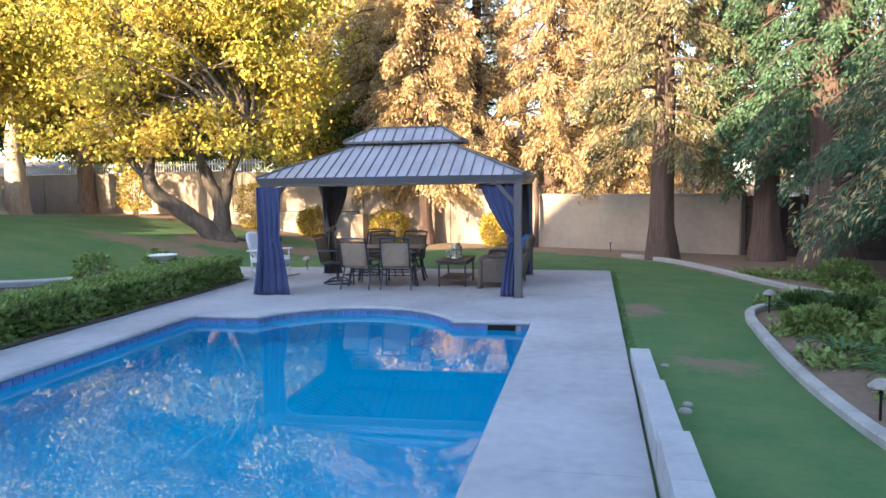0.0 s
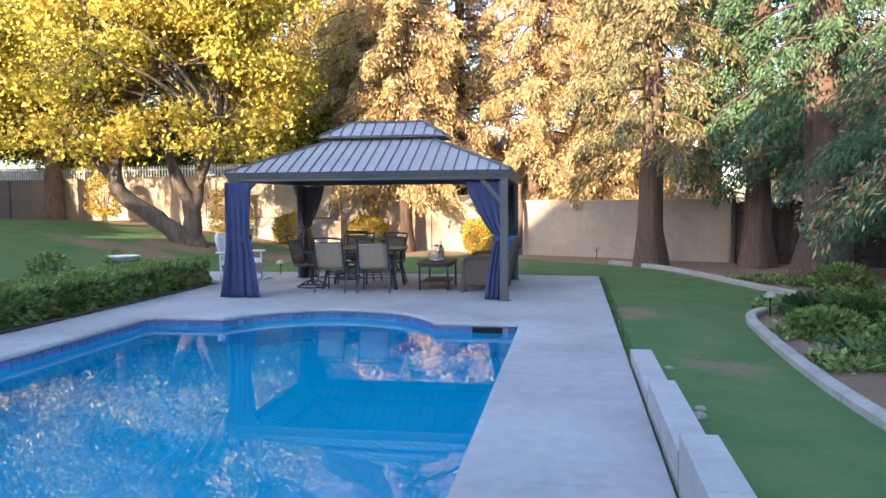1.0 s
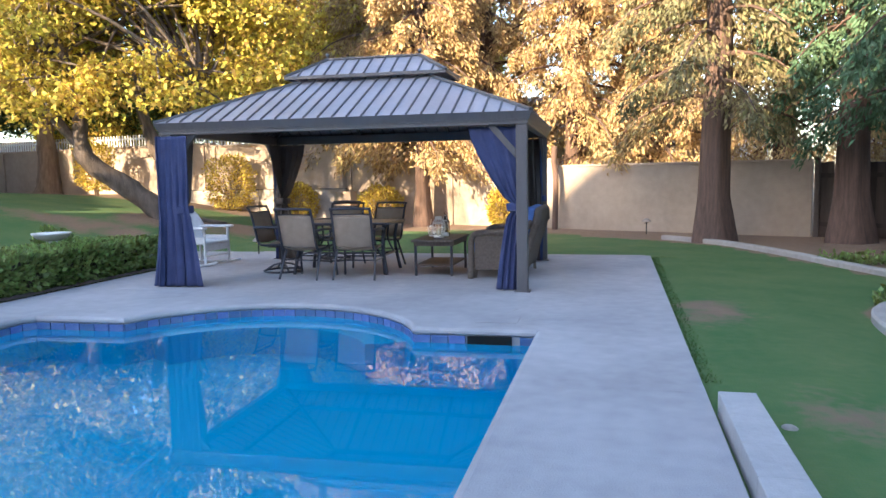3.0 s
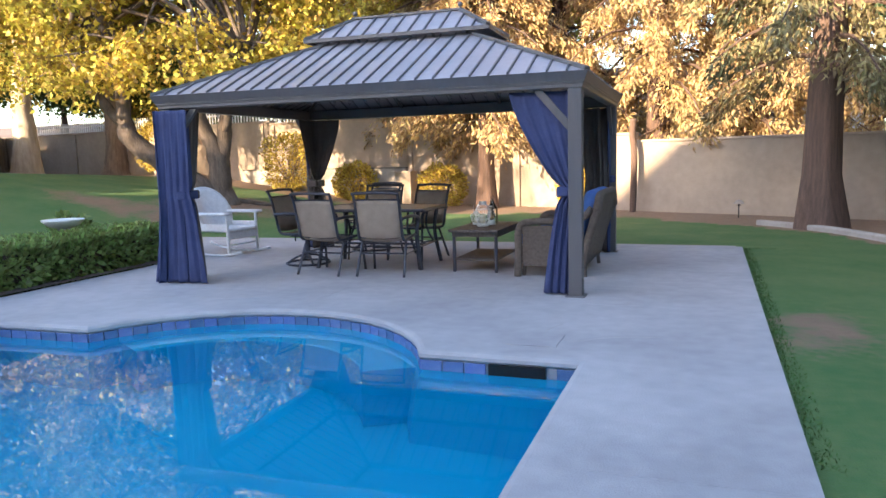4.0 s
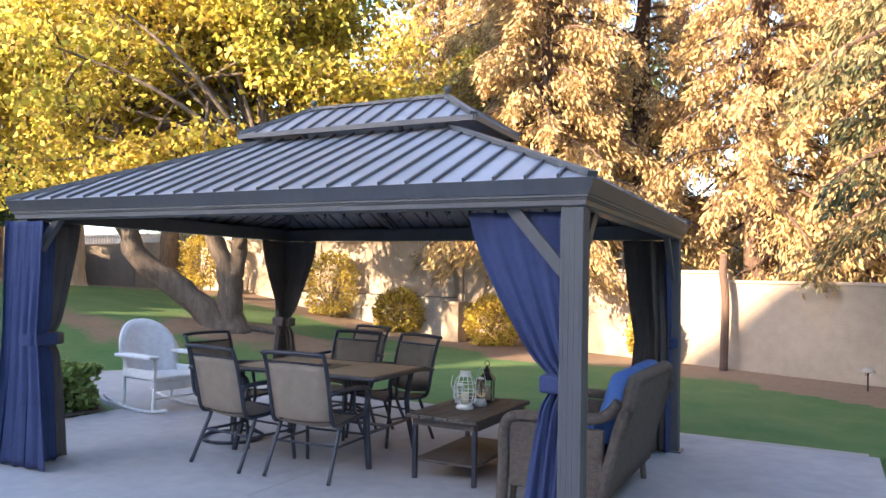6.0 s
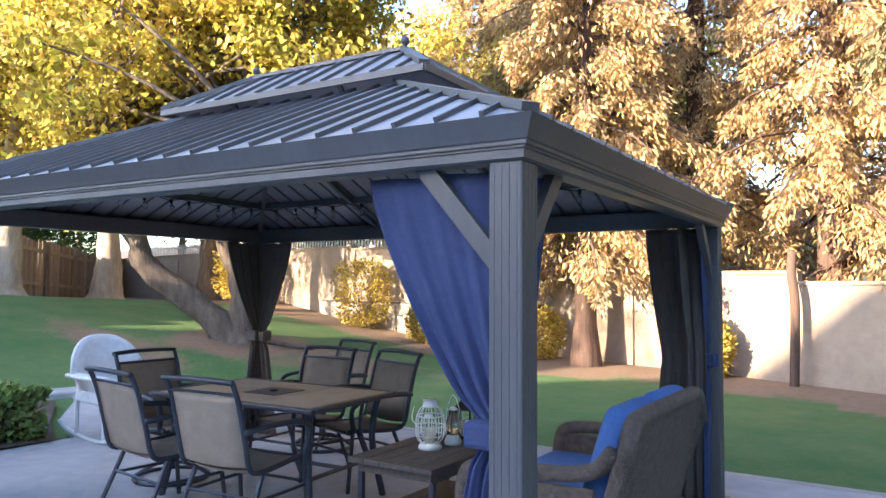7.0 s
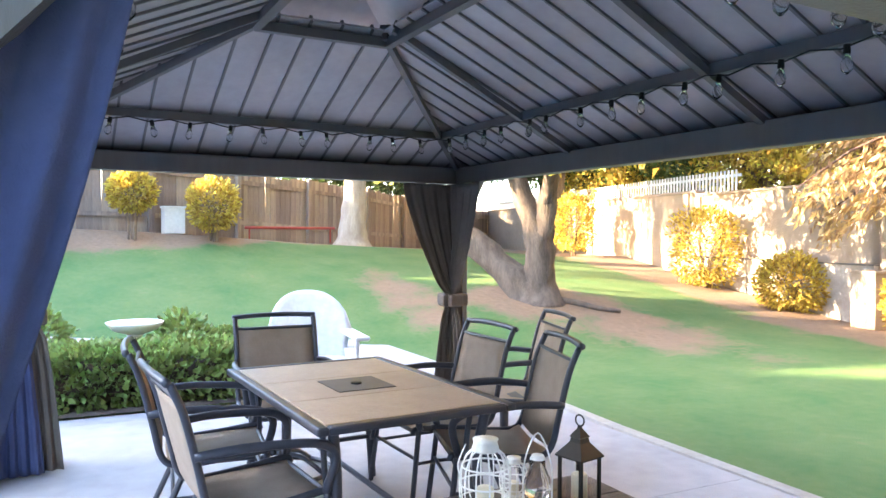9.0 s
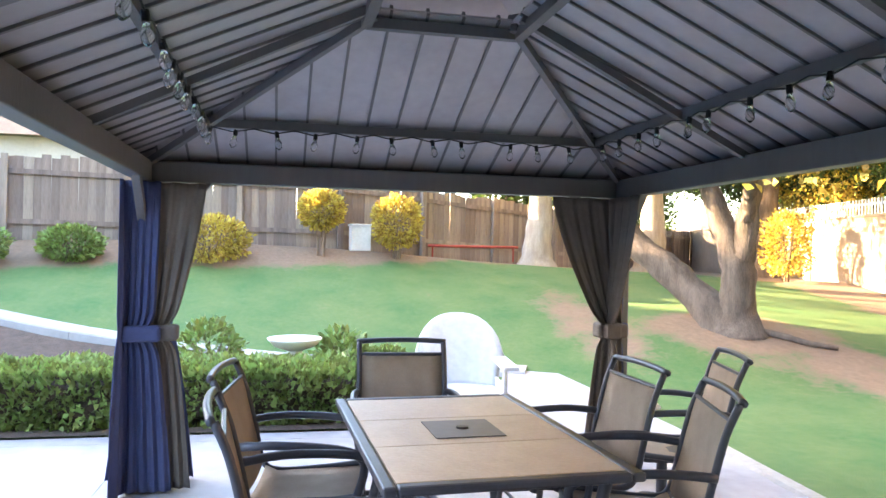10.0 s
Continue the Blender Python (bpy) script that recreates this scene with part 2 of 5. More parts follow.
def raw_mesh(name, verts, quads, material, parent=None):
    me = bpy.data.meshes.new(name)
    n, q = len(verts), len(quads)
    me.vertices.add(n)
    me.vertices.foreach_set("co", np.asarray(verts, np.float32).ravel())
    me.loops.add(4 * q)
    me.loops.foreach_set("vertex_index", np.asarray(quads, np.int32).ravel())
    me.polygons.add(q)
    me.polygons.foreach_set("loop_start", np.arange(q, dtype=np.int32) * 4)
    me.update(calc_edges=True)
    me.validate()
    me.materials.append(material)
    ob = new(name, me)
    if parent:
        ob.parent = parent
    return ob


def leaves(name, centres, length, width, material, parent=None, along=None, rng=None, flat=0.0):
    """Small pointed leaves at the given places. along: the way each one points (random where None)."""
    rng = rng or np.random.default_rng(5)
    c = np.asarray(centres, float)
    n = len(c)
    d = rng.normal(size=(n, 3)) if along is None else np.asarray(along, float) + rng.normal(size=(n, 3)) * 0.35
    d /= np.linalg.norm(d, axis=1)[:, None]
    o = rng.normal(size=(n, 3))
    o[:, 2] *= 1 - flat
    s = np.cross(d, o)
    s /= np.linalg.norm(s, axis=1)[:, None] + 1e-9
    k = rng.uniform(0.65, 1.35, size=(n, 1))
    L, W = d * length * k, s * width * k
    nn = np.cross(d, s) * width * 0.35 * k
    v = np.stack([c, c + L * 0.45 + W * 0.5 + nn, c + L, c + L * 0.45 - W * 0.5 + nn], 1).reshape(-1, 3)
    return raw_mesh(name, v, np.arange(4 * n).reshape(-1, 4), material, parent)


# ---------------------------------------------------------------- ground
WALL_W = [(-27.0, 29.48), (-1.2, 23.9)]
WALL_E = [(-1.2, 23.9), (4.2, 21.75)]
FENCE_LINE = [(-13.5, 2.0), (-14.8, 9.0), (-15.8, 15.0), (-18.4, 20.6), (-21.5, 24.0), (-26.9, 29.3)]
BED_EDGE = smooth_line([(-0.6, 22.3, 0), (0.6, 21.6, 0), (1.8, 20.2, 0), (3.0, 18.0, 0), (3.9, 15.95, 0), (4.5, 14.9, 0), (4.0, 14.3, 0), (3.2, 13.7, 0),
                        (2.70, 12.8, 0), (2.54, 11.2, 0), (2.47, 9.2, 0), (2.52, 7.8, 0), (2.65, 6.7, 0), (2.9, 4.8, 0), (3.2, 2.0, 0), (3.3, -3.0, 0)], 6)


def away(x, y, line):
    best = 1e9
    p = Vector((x, y))
    for a, b in zip(line, line[1:]):
        a, b = Vector(a[:2]), Vector(b[:2])
        t = max(0.0, min(1.0, (p - a).dot(b - a) / (b - a).length_squared))
        best = min(best, (p - a - (b - a) * t).length)
    return best


def bed_x(y):
    xs = [p.x for p in BED_EDGE if abs(p.y - y) < 0.8]
    return min(xs) if xs else (3.3 if y < 0 else 4.0)


def height(x, y):
    z = -0.05
    start = -9.3 + 1.9 * step(15.5, 19.5, y)
    rise = float(np.interp(y, (10, 14, 17, 20, 25), (1.58, 1.42, 1.28, 1.08, 0.78)))
    t = min(1.15, max(0.0, (start - x) / (start + 14.5)))
    z += rise * (t - 0.05 if t > 0.1 else t * t * 5)
    z += 0.10 * step(17.5, 24, y) * step(0, -6, x)
    z -= 0.10 * step(0.9, 3.0, x) * step(20, 15, y)
    z += 0.16 * math.exp(-((x + 9.9) ** 2 + (y - 20.15) ** 2) / 2.0)
    z += 0.03 * noise.noise((x * 0.3, y * 0.3, 0)) * step(0.0, 3.0, max(abs(x + 3) - 4.2, y - 17.4))
    return z


xs = [-400, -200, -100, -60, -40, -30] + [round(-26 + 0.4 * i, 3) for i in range(48)] + [-6.8 + 0.2 * i for i in range(53)] + [4.0, 4.5, 5, 6, 7, 8, 10, 12, 15, 20, 30, 45, 70, 120, 200, 400]
ys = [-400, -200, -100, -50, -25, -12, -6] + [round(-3.6 + 0.4 * i, 3) for i in range(50)] + [16.4 + 0.2 * i for i in range(45)] + [25.5, 26, 26.5, 27, 28, 30, 34, 40, 60, 100, 200, 400]
xs, ys = sorted(set(round(v, 3) for v in xs)), sorted(set(round(v, 3) for v in ys))
gv, gd, gq = [], [], []
for y in ys:
    for x in xs:
        gv.append((x, y, height(x, y)))
        d = 0.0
        if -30 < x < 20 and -5 < y < 30:
            d = max(d, 1 - step(1.1, 2.4, away(x, y, WALL_W)), 1 - step(1.0, 2.0, away(x, y, FENCE_LINE)))
            d = max(d, 1 - step(0.4, 1.6, math.hypot(x + 9.9, y - 20.15)), 1 - step(0.5, 1.5, math.hypot(x + 4.5, y - 23.0)))
            d = max(d, 0.75 * (1 - step(0.3, 1.6, math.hypot((x + 8.8) / 2.5, y - 21.0))))
            d = max(d, 0.62 * (1 - step(0.2, 1.1, math.hypot((x + 10.8) / 3.2, (y - 18.5) / 0.9))))
            d = max(d, 0.72 * (1 - step(0.1, 0.9, math.hypot((x - 1.15) * 1.4, (y - 12.6) / 1.5))))
            d = max(d, 0.55 * (1 - step(0.1, 0.8, math.hypot((x - 1.7), (y - 9.5) / 1.2))))
            if y > 17.5 and x > -1.0:
                d = max(d, 1 - step(0.9, 1.4, away(x, y, WALL_E)))
            if x > bed_x(y) + 0.1:
                d = 1.0
        elif not (-30 < x < 20 and -5 < y < 30):
            d = 0.8
        gd.append(d)
NX = len(xs)
for j in range(len(ys) - 1):
    for i in range(NX - 1):
        cx, cy = (xs[i] + xs[i + 1]) / 2, (ys[j] + ys[j + 1]) / 2
        if -6.3 < cx < 0.6 and -3.2 < cy < 16.8:
            continue
        a = j * NX + i
        gq.append((a, a + 1, a + NX + 1, a + NX))
ground = raw_mesh("ground", gv, gq, GRASS)
ground.data.attributes.new("dirt", "FLOAT", "POINT").data.foreach_set("value", gd)
ground.data.polygons.foreach_set("use_smooth", [True] * len(ground.data.polygons))
tagged(ground, "mown green lawn with brown dry patches and bare soil borders", "lawn", kind="structure")

# ---------------------------------------------------------------- pool and deck
POOL_E, POOL_W, POOL_N, POOL_S = -0.40, -5.42, 11.18, 0.2
bulge = []
for k in range(17):
    a = radians(21) + radians(138) * k / 16
    bulge.append((-2.93 + 1.555 * math.cos(a), 10.62 + 1.555 * math.sin(a)))
OUTLINE = [(POOL_E, POOL_S), (POOL_E, POOL_N)] + bulge + [(-5.35, POOL_N - 0.03), (POOL_W, POOL_N - 0.15), (POOL_W, POOL_S)]


def grow(line, d):
    """The closed outline moved outwards by d."""
    out, n = [], len(line)
    for i in range(n):
        p0, p, p1 = (Vector(line[(i + k) % n]) for k in (-1, 0, 1))
        e0, e1 = (p - p0).normalized(), (p1 - p).normalized()
        n0, n1 = Vector((e0.y, -e0.x)), Vector((e1.y, -e1.x))
        m = (n0 + n1).normalized()
        out.append(p + m * d / max(0.4, m.dot(n0)))
    return out


DECK = [(0.77, -4.0), (0.77, 17.2), (-4.6, 17.25), (-6.2, 17.4), (-9.0, 17.35), (-9.4, 16.9), (-8.6, 16.5), (-7.4, 15.6), (-6.42, 15.2), (-6.42, -4.0)]
COPE = grow(OUTLINE, 0.28)


def deck_sheet():
    bm = bmesh.new()
    edges = []
    for ring in (DECK, [(p.x, p.y) for p in COPE]):
        vs = [bm.verts.new((x, y, 0)) for x, y in ring]
        edges += [bm.edges.new((vs[i], vs[(i + 1) % len(vs)])) for i in range(len(vs))]
    bmesh.ops.triangle_fill(bm, use_beauty=True, edges=edges)
    return bm


deck = tagged(new("pool_deck"), "pale grey brushed concrete deck round the pool", "deck", kind="structure")
XC, YC = [-10, -6.2, -3.1, 2], [-5, -1, 2.6, 6.0, 9.6, 13.0, 18]
for xa, xb in zip(XC, XC[1:]):
    for ya, yb in zip(YC, YC[1:]):
        bm = deck_sheet()
        for co, no in (((xa + 0.002, 0, 0), (-1, 0, 0)), ((xb - 0.002, 0, 0), (1, 0, 0)), ((0, ya + 0.002, 0), (0, -1, 0)), ((0, yb - 0.002, 0), (0, 1, 0))):
            bmesh.ops.bisect_plane(bm, geom=bm.verts[:] + bm.edges[:] + bm.faces[:], plane_co=co, plane_no=no, clear_outer=True)
        if not bm.faces:
            bm.free()
            continue
        r = bmesh.ops.extrude_face_region(bm, geom=bm.faces[:])
        bmesh.ops.translate(bm, vec=(0, 0, -0.22), verts=[g for g in r["geom"] if isinstance(g, bmesh.types.BMVert)])
        part("slab", bm, CONCRETE, deck)
# fine cracks in the slab by the pool corner and on the walk
for pts in ([(-0.95, 11.55), (-0.7, 11.72), (-0.52, 11.70), (-0.3, 11.86), (0.05, 11.95)], [(-0.7, 11.72), (-0.78, 11.95), (-0.70, 12.2)], [(-4.9, 12.3), (-4.5, 12.55), (-4.1, 12.5), (-3.6, 12.75)]):
    part("crack", T(smooth_line([(x, y, -0.0015) for x, y in pts], 6), 0.0035, 5), KERB, deck, "thin dark crack")
# the joint bed beneath the slabs
bm = deck_sheet()
bmesh.ops.translate(bm, vec=(0, 0, -0.006), verts=bm.verts)
part("joint_filler", bm, KERB, deck)


def ring_strip(a, b, za, zb, bm):
    va, vb = [bm.verts.new((*p, za)) for p in a], [bm.verts.new((*p, zb)) for p in b]
    n = len(a)
    for i in range(n):
        bm.faces.new((va[i], va[(i + 1) % n], vb[(i + 1) % n], vb[i]))
    return va, vb


# the rounded coping, the wall, the steps and the floor of the pool
pool = tagged(new("swimming_pool"), "blue plastered swimming pool filled with still water", "pool", kind="structure")
bm = bmesh.new()
prof = [(0.2805, 0.0), (0.03, 0.012), (0.005, 0.006), (-0.012, -0.012), (-0.014, -0.034), (0.0, -0.05), (0.02, -0.052)]
for (d0, z0), (d1, z1) in zip(prof, prof[1:]):
    ring_strip(grow(OUTLINE, d0), grow(OUTLINE, d1), z0, z1, bm)
bmesh.ops.remove_doubles(bm, verts=bm.verts, dist=0.0005)
part("coping", bm, CONCRETE, pool, "rounded concrete coping")
bm = bmesh.new()
ring_strip(grow(OUTLINE, 0.012), grow(OUTLINE, 0.012), -0.05, -0.16, bm)
part("tile_backing", bm, GROUT, pool)
bm = bmesh.new()
ring_strip(grow(OUTLINE, 0.012), grow(OUTLINE, -0.02), -0.16, -0.30, bm)
_, low = ring_strip(grow(OUTLINE, -0.02), grow(OUTLINE, -0.10), -0.30, -1.55, bm)
bmesh.ops.triangle_fill(bm, use_beauty=True, edges=[bm.edges.get((low[i], low[(i + 1) % len(low)])) for i in range(len(low))])
part("shell", bm, PLASTER, pool)
for depth, inner in ((0.34, 0.40),):
    bm = bmesh.new()
    arc = [(radians(30) + radians(120) * k / 20) for k in range(21)]
    rows = [[bm.verts.new((-2.93 + r * math.cos(a), 10.62 + r * math.sin(a), z)) for r, z in ((1.53, -1.54), (1.53, -depth), (1.56 - inner, -depth), (1.54 - inner, -depth - 0.02), (1.54 - inner, -1.54))] for a in arc]
    for a, b in zip(rows, rows[1:]):
        for k in range(4):
            bm.faces.new((a[k], a[k + 1], b[k + 1], b[k]))
    bm.faces.new(rows[0])
    bm.faces.new(rows[-1][::-1])
    part("step", bm, PLASTER, pool, "curved underwater step")
bm = bmesh.new()
wv = [bm.verts.new((*p, -0.118)) for p in grow(OUTLINE, 0.01)]
bmesh.ops.triangle_fill(bm, use_beauty=True, edges=[bm.edges.new((wv[i], wv[(i + 1) % len(wv)])) for i in range(len(wv))])
bm.normal_update()
if sum(f.normal.z for f in bm.faces) < 0:
    bmesh.ops.reverse_faces(bm, faces=bm.faces[:])
water = part("water_surface", bm, WATER, pool, "clear still water")
if water.data.polygons[0].normal.z < 0:
    water.data.flip_normals()
water.visible_shadow = False
# skimmer mouth in the north wall
bm = B((-1.0, POOL_N - 0.02, -0.135), (-0.62, POOL_N + 0.05, -0.052))
part("skimmer", bm, BLACK, pool, "dark skimmer opening")
part("skimmer_lid", B((-1.0, 11.5, 0.0), (-0.62, 11.86, 0.006), 0.003), CONCRETE, pool)
# waterline tiles, one by one
tile_mesh = None
n = len(OUTLINE)
for i in range(n):
    a, b = Vector(OUTLINE[i]), Vector(OUTLINE[(i + 1) % n])
    L = (b - a).length
    d = (b - a) / L
    k = max(1, round(L / 0.152))
    if (i == n - 1):
        continue
    w = L / k
    for j in range(k):
        p = a + d * (w * (j + 0.5))
        if p.y < 2.6 or (-1.02 < p.x < -0.6 and p.y > 11.1):
            continue
        if tile_mesh is None:
            tb = B((-0.07, -0.004, -0.042), (0.07, 0.012, 0.042), 0.003)
            o = part("tile", tb, TILE, pool)
            tile_mesh = o.data
            bpy.data.objects.remove(o)
        m = Matrix.Translation((p.x, p.y, -0.096)) @ Matrix.Rotation(math.atan2(d.y, d.x), 4, "Z") @ Matrix.Translation((0, -0.001, 0)) @ Matrix.Diagonal((w / 0.149, 1, 1, 1))
        share("tile", tile_mesh, pool, m)

# ---------------------------------------------------------------- low stepped block wall beside the deck
low_wall = tagged(new("low_block_wall"), "low stepped grey block wall along the deck edge", "garden wall", kind="structure")
for y0, y1, top in ((7.7, 9.35, 0.09), (6.05, 7.7, 0.19), (4.4, 6.05, 0.30), (-3.5, 4.4, 0.41)):
    y = y1
    while y > y0 + 0.05:
        ya = max(y0, y - 0.4)
        z = top
        while z > -0.25:
            part("block", B((0.80, ya + 0.002, max(z - 0.155, -0.3)), (1.0, y - 0.002, z), 0.006), BLOCK, low_wall)
            z -= 0.16
        y = ya

# ---------------------------------------------------------------- boundary walls
def wall_run(name, a, b, base, top, label, thick=0.2, pilasters=True):
    a, b = Vector((*a, 0)), Vector((*b, 0))
    d = b - a
    ang = math.atan2(d.y, d.x)
    ob = tagged(new(name), label, "wall", kind="structure")
    m = Matrix.Translation(a) @ Matrix.Rotation(ang, 4, "Z")
    part("wall_panel", B((0, -thick / 2, base), (d.length, thick / 2, top - 0.06), 0.004, m), STUCCO, ob)
    part("wall_cap", B((-0.0, -thick / 2 - 0.03, top - 0.06), (d.length, thick / 2 + 0.03, top), 0.012, m), STUCCO, ob)
    x = 0.05 if pilasters else 1e9
    while x < d.length:
        part("pilaster", B((x - 0.14, -thick / 2 - 0.05, base), (x + 0.14, thick / 2 + 0.05, top - 0.08), 0.008, m), STUCCO, ob)
        x += 4.9
    return ob


def between(line, x):
    (xa, ya), (xb, yb) = line
    return (x, ya + (yb - ya) * (x - xa) / (xb - xa))


wall_run("wall_north_east", between(WALL_E, -1.2), between(WALL_E, 4.2), -0.4, 1.55, "tan stucco garden wall, partly in shade", pilasters=False)
for k, (xa, xb, top) in enumerate(((-27.0, -12.2, 2.5), (-12.19, -7.3, 2.42), (-7.29, -4.2, 2.1), (-4.19, -1.2, 1.72))):
    wall_run("wall_north_%d" % (k + 1), between(WALL_W, xa), between(WALL_W, xb), -0.4, top, "tan stucco garden wall lit by low sun")


def board_fence(name, line, tall, material, label, bottom=None):
    ob = tagged(new(name), label, "fence", kind="structure")
    rng = random.Random(name)
    base_mesh = None
    for a, b in zip(line, line[1:]):
        a, b = Vector((*a, 0)), Vector((*b, 0))
        d = b - a
        ang, L = math.atan2(d.y, d.x), d.length
        k = max(1, round(L / 0.15))
        for i in range(k):
            p = a + d * ((i + 0.5) / k)
            z = height(p.x, p.y) - 0.03 if bottom is None else bottom
            if base_mesh is None:
                o = part("board", B((-0.079, -0.009, 0), (0.079, 0.009, tall), 0.003), material, ob)
                base_mesh = o.data
                bpy.data.objects.remove(o)
            share("board", base_mesh, ob, Matrix.Translation((p.x, p.y, z)) @ Matrix.Rotation(ang, 4, "Z") @ Matrix.Translation((0, 0.011 * (i % 2), 0)) @ Matrix.Rotation(rng.uniform(-0.02, 0.02), 4, "Z") @ Matrix.Rotation(rng.uniform(-0.012, 0.012), 4, "Y") @ Matrix.Diagonal((1, 1, rng.uniform(0.97, 1.02), 1)))
        k = max(1, round(L / 2.4))
        for i in range(k + 1):
            p = a + d * (i / k)
            z = height(p.x, p.y) - 0.1 if bottom is None else bottom
            m = Matrix.Translation((p.x, p.y, z)) @ Matrix.Rotation(ang, 4, "Z")
            part("fence_post", B((-0.05, -0.13, 0), (0.05, -0.03, tall + 0.1), 0.004, m), material, ob)
        for zz in (0.35, tall - 0.3):
            za = (height(a.x, a.y) if bottom is None else bottom) + zz
            zb = (height(b.x, b.y) if bottom is None else bottom) + zz
            side = Vector((-d.y, d.x, 0)).normalized() * -0.035
            part("rail", beam(bmesh.new(), a + side + Vector((0, 0, za)), b + side + Vector((0, 0, zb)), 0.04, 0.09), material, ob)
    return ob


board_fence("fence_west", FENCE_LINE, 1.55, FENCE, "weathered brown board fence behind the lawn")
board_fence("fence_east", [(4.3, 21.7), (8.5, 19.5), (13.5, 15.5), (14.5, 5.0)], 1.65, FENCE_SHADED, "brown board fence with deep shade in its board colour", -0.15)
wall_run("wall_south_west", (-30, -3.0), (-13.0, 2.0), -0.4, 2.2, "plain garden wall")
# white picket top above the north-west wall
picket = tagged(new("picket_fence"), "white picket fence rising behind the garden wall", "fence", kind="structure")
pm = None
for i in range(120):
    x = -26.7 + i * 0.13
    if pm is None:
        o = part("picket", B((-0.03, -0.01, 0), (0.03, 0.01, 0.62), 0.004), WHITE, picket)
        pm = o.data
        bpy.data.objects.remove(o)
    p = between(WALL_W, x)
    share("picket", pm, picket, Matrix.Translation((p[0], p[1] + 0.25, 2.28)) @ Matrix.Rotation(-0.213, 4, "Z"))
for z in (2.42, 2.78):
    part("rail", beam(bmesh.new(), (*between(WALL_W, -26.7), z), (*between(WALL_W, -11.1), z), 0.03, 0.06), WHITE, picket)
    picket.children[-1].location.y = 0.28

# ---------------------------------------------------------------- houses
def house(name, lo, hi, eave, ridge, label, walls=HOUSE):
    ob = thing(name, pose(0, 0, 0), label, "house")
    (x0, y0), (x1, y1) = lo, hi
    part("wall", B((x0, y0, -0.3), (x1, y1, eave)), walls, ob)
    bm = bmesh.new()
    ym = (y0 + y1) / 2
    o = 0.5
    pts = [(x0 - o, y0 - o, eave), (x1 + o, y0 - o, eave), (x1 + o, y1 + o, eave), (x0 - o, y1 + o, eave), (x0 + 2, ym, ridge), (x1 - 2, ym, ridge)]
    v = [bm.verts.new(p) for p in pts]
    for f in ((0, 1, 5, 4), (1, 2, 5), (2, 3, 4, 5), (3, 0, 4), (3, 2, 1, 0)):
        bm.faces.new([v[i] for i in f])
    part("roof", bm, ROOFTILE, ob)
    return ob


# unseen house and added wing, heights set by the shadow they must cast
house("house", (-17.4, -18), (20, -6.5), 7.8, 13.4, "unseen stucco house, made tall to shade the pool")
house("house_wing", (-25.8, -17), (-18.2, -7.5), 7.0, 12.3, "unseen lower block added to shade the lawn")
house("neighbour_house", (-9, 36), (6, 46), 3.2, 5.0, "pale neighbouring house beyond the garden wall", PALEWALL)
house("neighbour_house", (-40, 34), (-26, 42), 2.7, 3.5, "pale neighbouring house beyond the picket fence", PALEWALL)
house("neighbour_house", (10, 28), (24, 40), 2.6, 4.2, "pale neighbouring house beyond the dark fence", PALEWALL)
house("neighbour_house", (-34, 0), (-23.8, 10), 4.6, 6.4, "stucco neighbouring house beyond the board fence", HOUSE)

# ---------------------------------------------------------------- kerb of the planting bed, path
def strip(name, pts, w, h, material, label, z=None):
    ob = tagged(new(name), label, "edging", kind="structure")
    pts = [Vector(p) for p in pts]
    i = 0
    while i < len(pts) - 1:
        seg = pts[i:i + 4]
        bm = bmesh.new()
        rows = []
        for j, p in enumerate(seg):
            k = i + j
            d = (pts[min(k + 1, len(pts) - 1)] - pts[max(k - 1, 0)]).normalized()
            s = Vector((-d.y, d.x, 0))
            zz = height(p.x, p.y) if z is None else z
            pp = p + d * (0.004 if j == 0 else -0.004 if j == len(seg) - 1 else 0)
            rows.append([bm.verts.new((pp + s * o).to_3d() * 1 + Vector((0, 0, zz + q))) for o, q in ((-w / 2, -0.1), (-w / 2, h - 0.02), (-w / 2 + 0.02, h), (w / 2 - 0.02, h), (w / 2, h - 0.02), (w / 2, -0.1))])
        for q, r in zip(rows, rows[1:]):
            for k in range(5):
                bm.faces.new((q[k], q[k + 1], r[k + 1], r[k]))
        bm.faces.new(rows[0])
        bm.faces.new(rows[-1][::-1])
        part("edging_piece", bm, material, ob)
        i += 3
    return ob


strip("bed_kerb", BED_EDGE[9:], 0.14, 0.09, KERB, "curved concrete kerb round the planting bed")
strip("garden_path", smooth_line([(-9.2, 17.0, 0), (-9.7, 15.6, 0), (-10.1, 13.6, 0), (-10.8, 11.4, 0), (-11.8, 9.2, 0), (-13.0, 7.2, 0)], 4), 0.55, 0.05, CONCRETE, "pale concrete mowing strip behind the hedge bed")
strip("deck_edge_kerb", [(0.70, 17.29, 0), (-1.4, 17.31, 0), (-2.9, 17.33, 0), (-4.4, 17.36, 0), (-5.2, 17.42, 0), (-6.1, 17.5, 0)], 0.14, 0.045, KERB, "rough concrete edge between deck and lawn")
